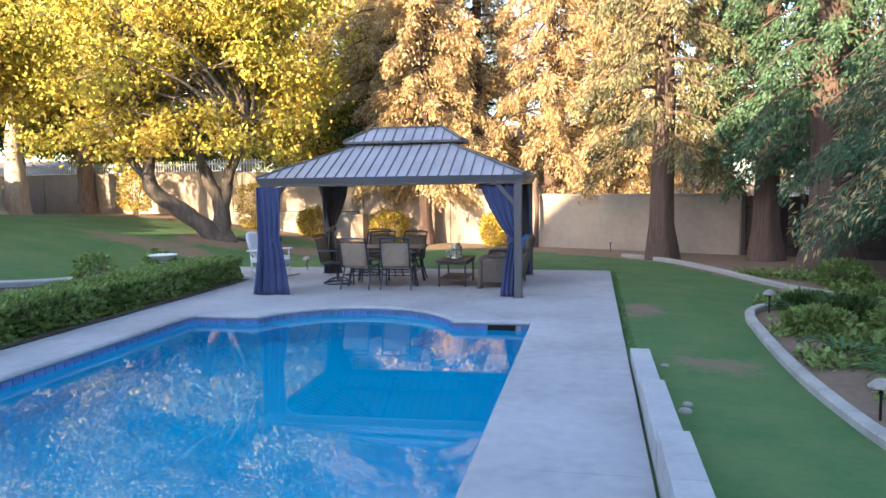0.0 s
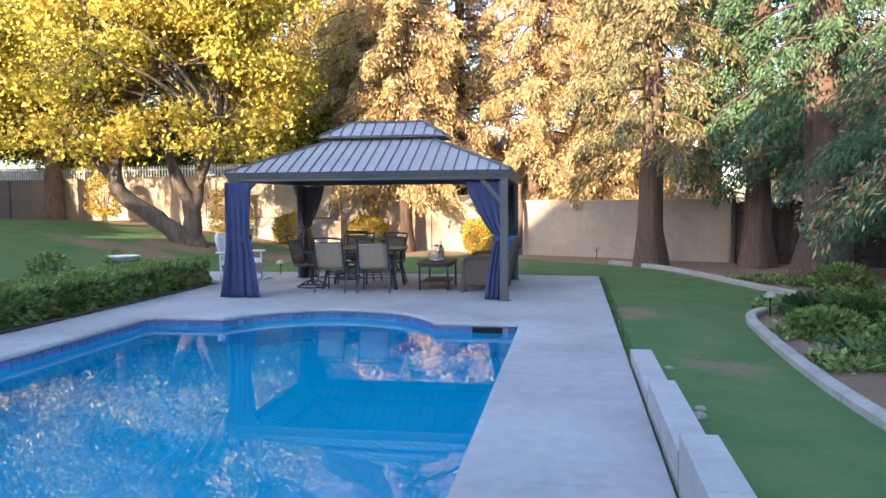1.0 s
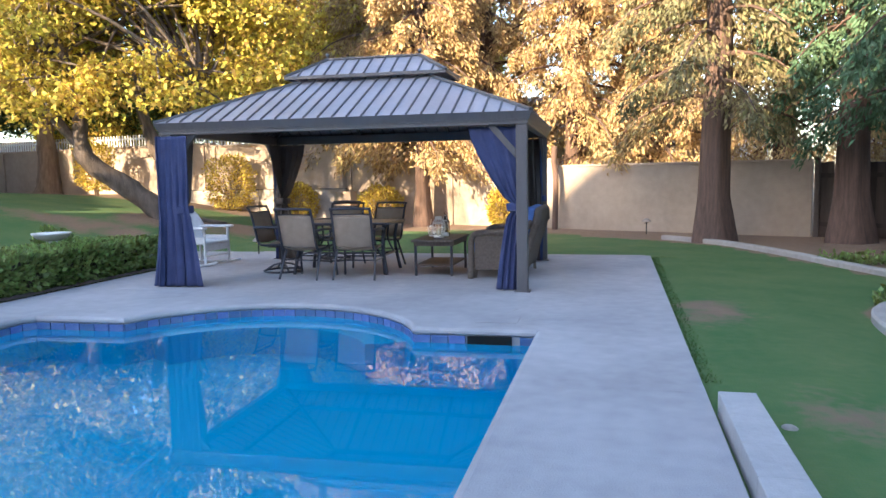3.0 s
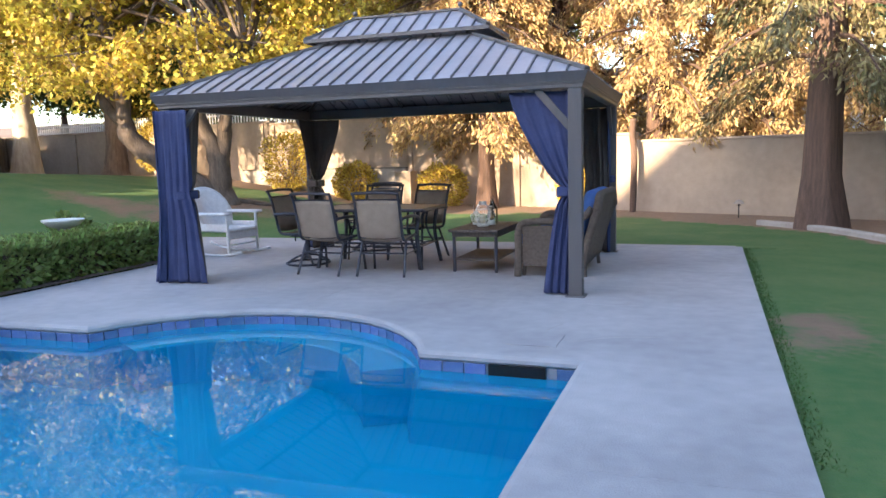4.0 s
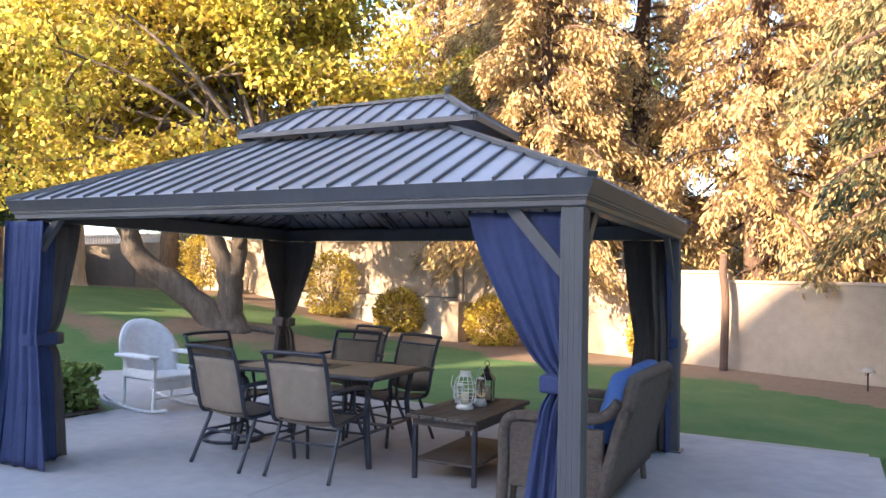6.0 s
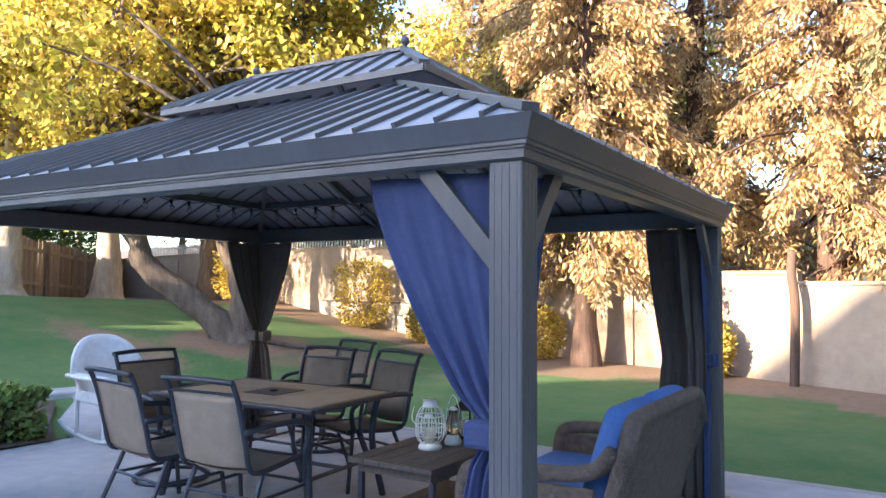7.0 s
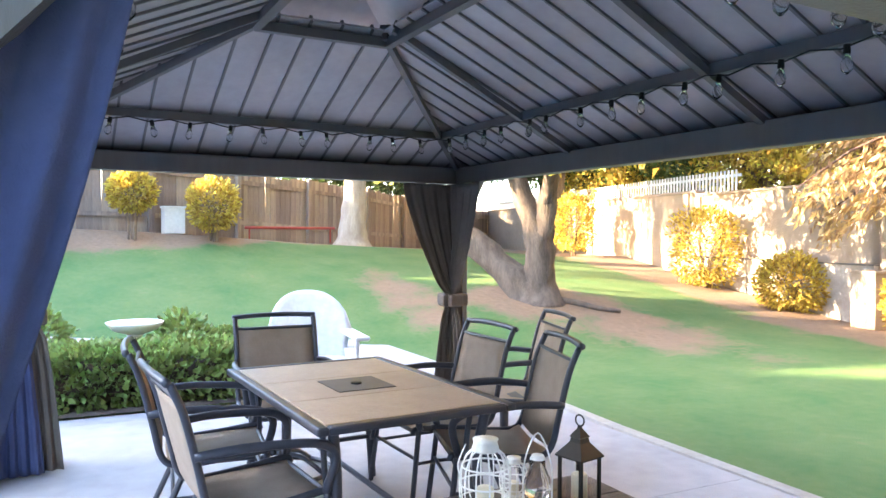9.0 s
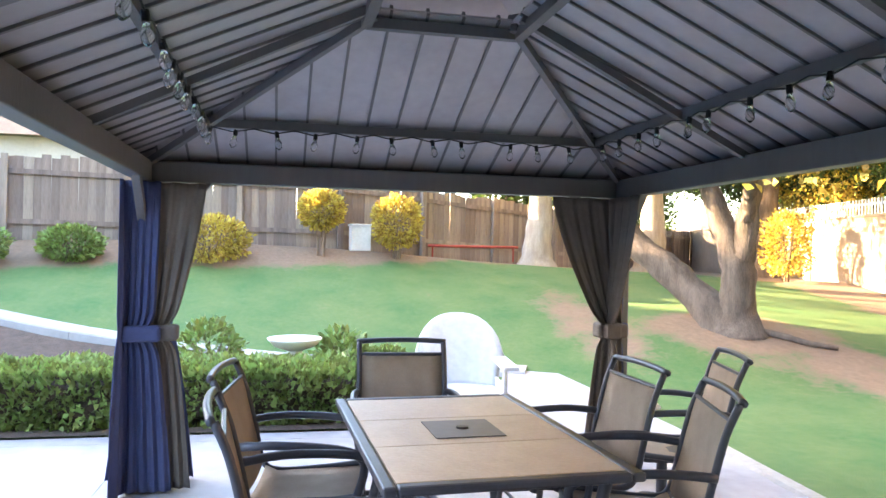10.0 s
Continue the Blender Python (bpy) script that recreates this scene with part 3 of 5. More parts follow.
# mulch bed behind the hedge
bm = bmesh.new()
vs = []
for x in np.linspace(0, 1, 9):
    row = []
    for y in np.linspace(3.0, 16.2, 34):
        far = float(np.interp(y, (3.0, 7.4, 9.1, 11.2, 13.4, 15.2, 16.2), (-12.5, -12.2, -11.5, -10.5, -9.8, -9.4, -9.0)))
        near = float(np.interp(y, (3.0, 15.0, 15.5, 16.2), (-6.4, -6.4, -7.4, -8.5)))
        px = near + (far - near) * x
        row.append(bm.verts.new((px, y, max(0.02, height(px, y) + 0.04))))
    vs.append(row)
for a, b in zip(vs, vs[1:]):
    for k in range(33):
        bm.faces.new((a[k], a[k + 1], b[k + 1], b[k]))
tagged(link("planting_bed", bm, MULCH), "dark mulch bed between hedge and path", "flower bed", kind="structure")

# low grey retaining panel in front of the north wall, and a tan cabinet
retain = tagged(new("retaining_panel"), "low grey panel with a dark cap before the garden wall", "retaining wall", kind="structure")
for xa, xb in ((-13.3, -10.3), (-10.28, -7.25)):
    pa, pb = Vector((*between(WALL_W, xa), 0)), Vector((*between(WALL_W, xb), 0))
    m = Matrix.Translation(pa) @ Matrix.Rotation(math.atan2(pb.y - pa.y, pb.x - pa.x), 4, "Z")
    part("panel", B((0, -0.24, -0.3), ((pb - pa).length, -0.16, 1.0), 0.004, m), KERB, retain)
    part("cap", B((0, -0.26, 1.002), ((pb - pa).length, -0.14, 1.03), 0.004, m), METAL, retain, "dark thin cap")
cab = thing("garden_cabinet", pose(-7.2, 24.75, height(-7.2, 24.75), 0, 0, -12), "tan metal cabinet standing before the garden wall", "cabinet")
part("body", B((-0.24, -0.16, 0.0), (0.24, 0.16, 0.86), 0.012), STUCCO, cab)
part("lid", B((-0.26, -0.18, 0.86), (0.26, 0.18, 0.90), 0.01), STUCCO, cab)


# ---------------------------------------------------------------- gazebo
GC = Vector((-3.01, 14.86, 0))
GM = Matrix.Translation(GC) @ Matrix.Rotation(radians(1.3), 4, "Z")
HX, HY = 2.245, 1.63            # outer faces of the posts
CX, CY = 2.30, 1.685            # cornice
BOT, EAVE = 1.875, 2.02
gazebo = thing("gazebo", GM, "dark bronze metal gazebo with a two-tier hipped steel roof", "gazebo")
P = 0.124
for sx in (-1, 1):
    for sy in (-1, 1):
        x0, y0 = sx * (HX - P / 2), sy * (HY - P / 2)
        post = part("post", B((x0 - P / 2, y0 - P / 2, 0.0), (x0 + P / 2, y0 + P / 2, BOT), 0.008), METAL, gazebo)
        bm = bmesh.new()
        for s in range(4):
            off = -0.042 + s * 0.028
            box(bm, (x0 + off - 0.002, y0 - P / 2 - 0.0015, 0.02), (x0 + off + 0.002, y0 + P / 2 + 0.0015, BOT - 0.005))
            box(bm, (x0 - P / 2 - 0.0015, y0 + off - 0.002, 0.02), (x0 + P / 2 + 0.0015, y0 + off + 0.002, BOT - 0.005))
        part("post_rib", bm, METAL, post)
        part("foot_plate", B((x0 - 0.09, y0 - 0.09, 0.0), (x0 + 0.09, y0 + 0.09, 0.012), 0.002), METAL, post)
        part("brace", beam(bmesh.new(), (x0 - sx * P * 0.4, y0, BOT - 0.34), (x0 - sx * 0.36, y0, BOT + 0.02), 0.045, 0.065), METAL, gazebo)
        part("brace", beam(bmesh.new(), (x0, y0 - sy * P * 0.4, BOT - 0.34), (x0, y0 - sy * 0.36, BOT + 0.02), 0.045, 0.065), METAL, gazebo)
for s in (-1, 1):
    y = s * (HY - 0.045)
    part("beam", B((-HX, y - 0.045, BOT), (HX, y + 0.045, EAVE - 0.02), 0.006), METAL, gazebo)
    x = s * (HX - 0.045)
    part("beam", B((x - 0.045, -HY + 0.092, BOT), (x + 0.045, HY - 0.092, EAVE - 0.02), 0.006), METAL, gazebo)
# stepped cornice, one piece a side, mitred
steps = [(0.0, BOT + 0.004), (0.010, BOT + 0.008), (0.010, BOT + 0.036), (0.017, BOT + 0.040), (0.017, BOT + 0.046), (0.026, BOT + 0.050), (0.026, BOT + 0.062), (0.033, BOT + 0.066), (0.040, BOT + 0.085), (0.055, BOT + 0.118), (0.066, EAVE - 0.004), (0.01, EAVE)]
for side in range(4):
    bm = bmesh.new()
    rows = []
    for o, z in steps:
        hx, hy = HX + o, HY + o
        cs = [(-hx, -hy), (hx, -hy), (hx, hy), (-hx, hy)]
        rows.append([bm.verts.new((*cs[side], z)), bm.verts.new((*cs[(side + 1) % 4], z))])
    for a, b in zip(rows, rows[1:]):
        bm.faces.new((a[0], a[1], b[1], b[0]))
    bm.faces.new((rows[-1][0], rows[-1][1], rows[0][1], rows[0][0]))
    part("cornice", bm, METAL, gazebo)


def hip_roof(hx, hy, z0, kx, ky, z1, thick, seam_gap, tag):
    """Four sloping panels from the eave (hx, hy, z0) up to (kx, ky, z1), each with standing seams."""
    cs0 = [(-hx, -hy), (hx, -hy), (hx, hy), (-hx, hy)]
    cs1 = [(-kx, -ky), (kx, -ky), (kx, ky), (-kx, ky)]
    for i in range(4):
        a, b = Vector((*cs0[i], z0)), Vector((*cs0[(i + 1) % 4], z0))
        d, c = Vector((*cs1[i], z1)), Vector((*cs1[(i + 1) % 4], z1))
        bm = bmesh.new()
        nrm = (b - a).cross(d - a).normalized()
        up = [bm.verts.new(p) for p in ((a, b, c, d) if (c - d).length > 1e-4 else (a, b, c))]
        dn = [bm.verts.new(v.co - nrm * thick) for v in up]
        bm.faces.new(up)
        bm.faces.new(dn[::-1])
        for k in range(len(up)):
            q = (k + 1) % len(up)
            bm.faces.new((up[k], dn[k], dn[q], up[q]))
        slope = part(tag, bm, ROOF, gazebo)
        e = (b - a).normalized()
        L = (b - a).length
        run = (d - a) - e * (d - a).dot(e)
        da, db = (d - a).dot(e), (b - c).dot(e)
        k = round(L / seam_gap)
        for j in range(1, k):
            s = L * j / k
            t = min(1.0, s / da if da > 1e-6 else 1, (L - s) / db if db > 1e-6 else 1)
            if t < 0.06:
                continue
            p0, p1 = a + e * s, a + e * s + run * t
            part("seam", beam(bmesh.new(), p0 + nrm * 0.006, p1 + nrm * 0.006, 0.016, 0.026), METAL, slope)
            if tag == "roof_panel":
                part("seam", beam(bmesh.new(), p0 - nrm * (thick + 0.004), p1 - nrm * (thick + 0.004), 0.014, 0.014), METAL, slope)
        part("hip_cap", beam(bmesh.new(), a + Vector((0, 0, 0.012)), d + Vector((0, 0, 0.012)), 0.06, 0.03), METAL, gazebo)


RX, RY, RZ = 0.84, 0.34, 2.63
UX, UY, UZ = 1.10, 0.46, 2.675
hip_roof(CX, CY, EAVE, RX, RY, RZ, 0.012, 0.18, "roof_panel")
hip_roof(UX, UY, UZ, 0.655, 0.012, 2.945, 0.012, 0.18, "upper_roof_panel")
part("ridge_cap", beam(bmesh.new(), (-0.68, 0, 2.955), (0.68, 0, 2.955), 0.09, 0.025), METAL, gazebo)
for x in (-0.655, 0.655):
    ball = lathe([(0.012, 0.0), (0.012, 0.02), (0.024, 0.032), (0.030, 0.05), (0.024, 0.068), (0.006, 0.078)], 12)
    bmesh.ops.translate(ball, vec=(x, 0, 2.962), verts=ball.verts)
    part("finial", ball, METAL, gazebo, smooth=True)
bm = bmesh.new()
for s in (-1, 1):
    box(bm, (-UX, s * UY - 0.012, UZ - 0.035), (UX, s * UY + 0.012, UZ + 0.005))
    box(bm, (s * UX - 0.012, -UY, UZ - 0.035), (s * UX + 0.012, UY, UZ + 0.005))
part("upper_fascia", bm, METAL, gazebo)
for sx in (-0.45, 0.45):
    for s in (-1, 1):
        part("strut", beam(bmesh.new(), (sx, s * 0.36, RZ - 0.01), (sx, s * 0.42, UZ + 0.01), 0.03, 0.02), METAL, gazebo)
# rafters, ring and purlins under the roof
for sx in (-1, 1):
    for sy in (-1, 1):
        part("hip_rafter", beam(bmesh.new(), (sx * (CX - 0.12), sy * (CY - 0.12), EAVE - 0.03), (sx * RX, sy * RY, RZ - 0.04), 0.034, 0.042), METAL, gazebo)
for f, w in ((0.36, 0.034), (0.97, 0.05)):
    hx, hy, z = CX + (RX - CX) * f, CY + (RY - CY) * f, EAVE + (RZ - EAVE) * f - 0.05
    for s in (-1, 1):
        part("purlin", beam(bmesh.new(), (-hx, s * hy, z), (hx, s * hy, z), w, 0.05), METAL, gazebo)
        part("purlin", beam(bmesh.new(), (s * hx, -hy, z), (s * hx, hy, z), w, 0.05), METAL, gazebo)
for s in (-1, 1):
    for x in (-0.42, 0.42):
        part("rafter", beam(bmesh.new(), (x * 1.7, s * (CY - 0.12), EAVE - 0.03), (x * 1.7, s * RY, RZ - 0.035), 0.036, 0.036), METAL, gazebo)

# string lights along the purlins
lights = thing("string_lights", GM, "string of clear bulbs along the gazebo purlins", "string lights")
bulb_mesh = socket_mesh = None
f = 0.36
hx, hy, z = CX + (RX - CX) * f - 0.05, CY + (RY - CY) * f - 0.05, EAVE + (RZ - EAVE) * f - 0.085
ring_pts = [(-hx, -hy), (hx, -hy), (hx, hy), (-hx, hy)]
rl = random.Random(4)
for i in range(4):
    a, b = Vector((*ring_pts[i], z)), Vector((*ring_pts[(i + 1) % 4], z))
    k = round((b - a).length / 0.24)
    line = []
    for j in range(k + 1):
        line.append(a.lerp(b, j / k) + Vector((0, 0, 0.004)))
        if j < k:
            line.append(a.lerp(b, (j + 0.5) / k) + Vector((0, 0, -0.018)))
            p = a.lerp(b, (j + 0.3 + 0.4 * rl.random()) / k) + Vector((0, 0, -0.01))
            if bulb_mesh is None:
                o = part("bulb", lathe([(0.007, 0), (0.013, -0.012), (0.021, -0.036), (0.018, -0.058), (0.005, -0.072)], 10), GLASS, lights, smooth=True)
                bulb_mesh = o.data
                bpy.data.objects.remove(o)
                o = part("socket", lathe([(0.012, 0.004), (0.013, -0.03)], 8), BLACK, lights)
                socket_mesh = o.data
                bpy.data.objects.remove(o)
            m = Matrix.Translation(p) @ Matrix.Rotation(rl.uniform(-0.2, 0.2), 4, "X")
            share("socket", socket_mesh, lights, m)
            share("bulb", bulb_mesh, lights, m @ Matrix.Translation((0, 0, -0.03)))
    part("wire", T(line, 0.004, 5), BLACK, lights)


# ---------------------------------------------------------------- curtains
def curtain(at, ang, flip, spread, tie, flare, seed, cloth_mat=None, kind_label="navy blue outdoor curtain tied back to a gazebo post", waist=0.09, back=0.0, band=True):
    """A gathered panel hanging from the beam, drawn to the post by a band. It runs along its own x from the post."""
    ob = thing("curtain", GM @ Matrix.Translation((*at, 0)) @ Matrix.Rotation(ang, 4, "Z"), kind_label, "curtain", "gazebo curtains")
    bm = bmesh.new()
    NU, NV = 72, 40
    top, bottom = BOT - 0.015, 0.015
    rr = random.Random(seed)
    ph = [rr.uniform(0, 6.28) for _ in range(4)]
    rows = []
    for j in range(NV + 1):
        v = j / NV
        zz = top + (bottom - top) * v
        if zz > tie:
            q = (top - zz) / (top - tie)
            w = waist + (spread - waist) * (1 - q ** 1.35)
        else:
            q = (tie - zz) / tie
            w = waist + (flare - waist) * q ** 0.7
        amp = 0.012 + 0.03 * step(top, tie, zz) if zz > tie else 0.042
        pinch = math.exp(-((zz - tie) / 0.07) ** 2)
        row = []
        for i in range(NU + 1):
            u = i / NU
            lean = back * q ** 1.3 if zz <= tie else 0.0
            x = -0.07 - lean + (w + 0.03 + lean) * u * (1 - (0.25 if band else 0.0) * pinch)
            wob = 0.25 * math.sin(3 * v + ph[0])
            y = amp * (1 - 0.6 * pinch) * (math.sin(2 * math.pi * (4.5 * u + wob) + ph[1]) + 0.35 * math.sin(2 * math.pi * (9.5 * u) + ph[2] + 4 * v))
            sag = 0.012 * math.sin(math.pi * u * 5) * (1 - v) if j < 3 else 0
            row.append(bm.verts.new((x, flip * (0.045 + y), zz + sag * 0.3)))
        rows.append(row)
    for a, b in zip(rows, rows[1:]):
        for i in range(NU):
            bm.faces.new((a[i], a[i + 1], b[i + 1], b[i]))
    cloth = part("cloth", bm, cloth_mat or NAVY, ob, smooth=True)
    so = cloth.modifiers.new("thickness", "SOLIDIFY")
    so.thickness = 0.003
    if band:
        part("tieback", B((-0.09, flip * 0.045 - 0.055, tie - 0.05), (waist - 0.005, flip * 0.045 + 0.055, tie + 0.045), 0.018), cloth_mat or NAVY, ob, "cloth band")
    return ob


inx, iny = HX - P, HY - P
net_label = "dark taupe mosquito net tied back inside the gazebo post"
for sx in (-1, 1):
    for sy in (-1, 1):
        # blue panels in the plane of the posts, net panels just inside them; along the long beam, then along the short beam
        fx, fy = (1 if sx < 0 else -1), (1 if sy < 0 else -1)
        ax, ay = (0 if sx < 0 else math.pi), (math.pi / 2 if sy < 0 else -math.pi / 2)
        outside = sx < 0 and sy < 0
        if outside:
            # this pair hangs in front of its post
            curtain((sx * (HX + 0.0), sy * (HY + 0.05)), ax, 0.4, 0.40, 0.96, 0.54, 10, None, waist=0.38, back=0.12, band=False)
            curtain((sx * (HX + 0.05), sy * (HY + 0.0)), ay, -0.4, 0.30, 0.96, 0.40, 11, None, waist=0.25, back=0.10, band=False)
        else:
            curtain((sx * (inx + 0.03), sy * (HY - P / 2 + 0.0)), ax, (-sy) * fx * 0.4, 0.62 if sy < 0 else 0.14, 0.96, 0.32 if sy < 0 else 0.20, 10 + sx + 3 * sy, waist=0.15 if sy < 0 else 0.10)
            curtain((sx * (HX - P / 2 + 0.0), sy * (iny + 0.03)), ay, sx * fy * 0.4, 0.34 if sy < 0 else 0.26, 0.96, 0.28 if sy < 0 else 0.2, 20 + sx + 3 * sy)
        if sx > 0 and sy < 0:
            continue
        if outside:
            # a loose blue panel hangs on the inner face of this post
            curtain((sx * (HX - P - 0.10), sy * (HY - 0.04)), ay, sx * fy * 0.3, 0.17, 0.96, 0.26, 30, waist=0.15)
        else:
            curtain((sx * (inx - 0.02), sy * (HY - P - 0.05)), ax, (-sy) * fx * 0.3, 0.38 if sx > 0 else 0.50, 0.96, 0.34, 30 + sx + 3 * sy, NET, net_label, waist=0.27 if sx > 0 else 0.17, band=sx < 0)
        curtain((sx * (HX - P - 0.05), sy * (iny - 0.02)), ay, sx * fy * 0.3, 0.32 if sy < 0 else 0.34 if sx > 0 else 0.50, 0.96, 0.26, 40 + sx + 3 * sy, NET, net_label, waist=0.14, band=sx < 0)


# ---------------------------------------------------------------- dining set
def mirror_x(pts):
    return [(-x, y, z) for x, y, z in pts]


def sling_chair(m, swivel=False):
    """Faces +y. Aluminium frame with a sling seat and back."""
    ob = thing("dining_chair", m, "dark metal patio chair with swivel base and tan sling seat" if swivel else "dark metal patio chair with a tan sling seat and arms", "chair", "chairs round the patio table")
    w = 0.255
    side = smooth_line([(w, 0.27, 0.40), (w, 0.24, 0.425), (w, 0.05, 0.405), (w, -0.16, 0.395), (w, -0.235, 0.44), (w, -0.275, 0.60), (w, -0.325, 0.80), (w, -0.375, 0.92)], 4)
    for pts in (side, mirror_x([tuple(p) for p in side])):
        part("side_rail", T(pts, 0.016, 8), FRAME, ob, smooth=True)
    part("top_rail", T(smooth_line([(-w - 0.015, -0.385, 0.925), (-0.1, -0.40, 0.933), (0.1, -0.40, 0.933), (w + 0.015, -0.385, 0.925)], 4), 0.016, 8), FRAME, ob, smooth=True)
    part("back_rail", T([(-w, -0.345, 0.855), (w, -0.345, 0.855)], 0.010, 6), FRAME, ob)
    part("front_rail", T([(-w, 0.25, 0.405), (w, 0.25, 0.405)], 0.012, 6), FRAME, ob)
    for s in (1, -1):
        arm = smooth_line([(s * (w + 0.01), -0.29, 0.64), (s * (w + 0.035), -0.12, 0.655), (s * (w + 0.04), 0.10, 0.645), (s * (w + 0.04), 0.22, 0.62), (s * (w + 0.03), 0.265, 0.56), (s * (w + 0.01), 0.23, 0.42)], 4)
        part("arm", T([tuple(p) for p in arm], 0.019, 8), FRAME, ob, smooth=True)
        if not swivel:
            part("leg", T(smooth_line([(s * (w + 0.005), 0.235, 0.43), (s * (w + 0.01), 0.255, 0.25), (s * (w + 0.02), 0.285, 0.0)], 4), 0.015, 8), FRAME, ob, smooth=True)
            part("leg", T(smooth_line([(s * w, -0.12, 0.40), (s * (w + 0.01), -0.20, 0.22), (s * (w + 0.02), -0.30, 0.0)], 4), 0.015, 8), FRAME, ob, smooth=True)
            part("stretcher", T([(s * (w + 0.01), 0.255, 0.24), (s * (w + 0.01), -0.19, 0.24)], 0.010, 6), FRAME, ob)
    if not swivel:
        part("stretcher", T([(-w, -0.185, 0.25), (w, -0.185, 0.25)], 0.010, 6), FRAME, ob)
        part("stretcher", T([(-w, 0.25, 0.26), (w, 0.25, 0.26)], 0.010, 6), FRAME, ob)
    else:
        part("column", T([(0, 0, 0.07), (0, 0, 0.38)], 0.03, 12), FRAME, ob)
        bm = bmesh.new()
        ring = [(0.27 * math.cos(a), 0.27 * math.sin(a), 0.015) for a in (2 * math.pi * k / 28 for k in range(29))]
        tube(bm, ring, 0.014, 8)
        part("base_ring", bm, FRAME, ob, smooth=True)
        for k in range(4):
            a = math.pi / 4 + k * math.pi / 2
            c, s = math.cos(a), math.sin(a)
            part("base_spoke", T(smooth_line([(0, 0, 0.12), (0.13 * c, 0.13 * s, 0.10), (0.27 * c, 0.27 * s, 0.02)], 4), 0.014, 8), FRAME, ob)
        part("seat_bracket", B((-0.2, -0.12, 0.36), (0.2, 0.14, 0.385), 0.005), FRAME, ob)
    def sheet(name, prof):
        bm = bmesh.new()
        rows = []
        for y, zz in prof:
            rows.append([bm.verts.new((w * u, y - 0.018 * (1 - u * u) * (1 if zz > 0.5 else 0), zz - 0.02 * (1 - u * u) * (1 if zz < 0.5 else 0))) for u in (-1, -0.6, -0.2, 0.2, 0.6, 1)])
        for a, b in zip(rows, rows[1:]):
            for i in range(5):
                bm.faces.new((a[i], a[i + 1], b[i + 1], b[i]))
        r = bmesh.ops.extrude_face_region(bm, geom=bm.faces[:])
        bmesh.ops.translate(bm, vec=(0, 0.004, -0.006), verts=[g for g in r["geom"] if isinstance(g, bmesh.types.BMVert)])
        part(name, bm, SLING, ob, smooth=True)
    sheet("seat_sling", [(0.25, 0.418), (0.05, 0.408), (-0.16, 0.398), (-0.22, 0.425)])
    sheet("back_sling", [(-0.235, 0.445), (-0.275, 0.60), (-0.325, 0.80), (-0.34, 0.85)])
    return ob


sling = sling_chair(pose(-3.78, 14.22, 0, 0, 0, -6))
copy_thing(sling, pose(-3.08, 14.26, 0, 0, 0, 5))
copy_thing(sling, pose(-3.80, 15.48, 0, 0, 0, 182))
copy_thing(sling, pose(-3.22, 15.52, 0, 0, 0, 164))
swiv = sling_chair(pose(-4.42, 14.77, 0, 0, 0, -93), True)
copy_thing(swiv, pose(-4.20, 16.20, 0, 0, 0, 165))

TX0, TX1, TY0, TY1, TZ = -4.19, -2.73, 14.40, 15.34, 0.715
table = thing("patio_table", pose((TX0 + TX1) / 2, (TY0 + TY1) / 2, 0, 0, 0, 3), "rectangular patio table with tan tile top and dark metal frame", "table")
LX, LY = (TX1 - TX0) / 2, (TY1 - TY0) / 2
for s in (-1, 1):
    part("edge_frame", B((-LX, s * LY - (0.05 if s > 0 else 0), TZ - 0.035), (LX, s * LY + (0.05 if s < 0 else 0), TZ), 0.01), FRAME, table)
    part("edge_frame", B((s * LX - (0.05 if s > 0 else 0), -LY + 0.052, TZ - 0.035), (s * LX + (0.05 if s < 0 else 0), LY - 0.052, TZ), 0.01), FRAME, table)
part("underlay", B((-LX + 0.05, -LY + 0.05, TZ - 0.03), (LX - 0.05, LY - 0.05, TZ - 0.012)), DARKPLATE, table)
for i in range(3):
    x0, x1 = -LX + 0.053 + i * (2 * LX - 0.106) / 3, -LX + 0.053 + (i + 1) * (2 * LX - 0.106) / 3
    part("tile", B((x0 + 0.003, -LY + 0.055, TZ - 0.012), (x1 - 0.003, LY - 0.055, TZ - 0.002), 0.002), TABLETOP, table)
part("umbrella_plate", B((-0.15, -0.15, TZ - 0.001), (0.15, 0.15, TZ + 0.003), 0.001), DARKPLATE, table, "dark square plate round the umbrella hole")
part("umbrella_plug", lathe([(0.028, TZ + 0.003), (0.026, TZ + 0.012), (0.004, TZ + 0.014)], 14), BLACK, table)
for sx in (-1, 1):
    for sy in (-1, 1):
        part("leg", T(smooth_line([(sx * (LX - 0.10), sy * (LY - 0.10), TZ - 0.03), (sx * (LX - 0.13), sy * (LY - 0.13), 0.4), (sx * (LX - 0.07), sy * (LY - 0.08), 0.0)], 5), 0.024, 8), FRAME, table, smooth=True)
        part("leg_bar", T(smooth_line([(sx * (LX - 0.22), sy * (LY - 0.10), TZ - 0.03), (sx * (LX - 0.24), sy * (LY - 0.12), 0.45), (sx * (LX - 0.15), sy * (LY - 0.12), 0.25)], 5), 0.014, 8), FRAME, table, smooth=True)
for s in (-1, 1):
    part("stretcher", T([(s * (LX - 0.12), -LY + 0.12, 0.26), (s * (LX - 0.12), LY - 0.12, 0.26)], 0.014, 8), FRAME, table)
part("stretcher", T([(-LX + 0.12, 0, 0.26), (LX - 0.12, 0, 0.26)], 0.014, 8), FRAME, table)

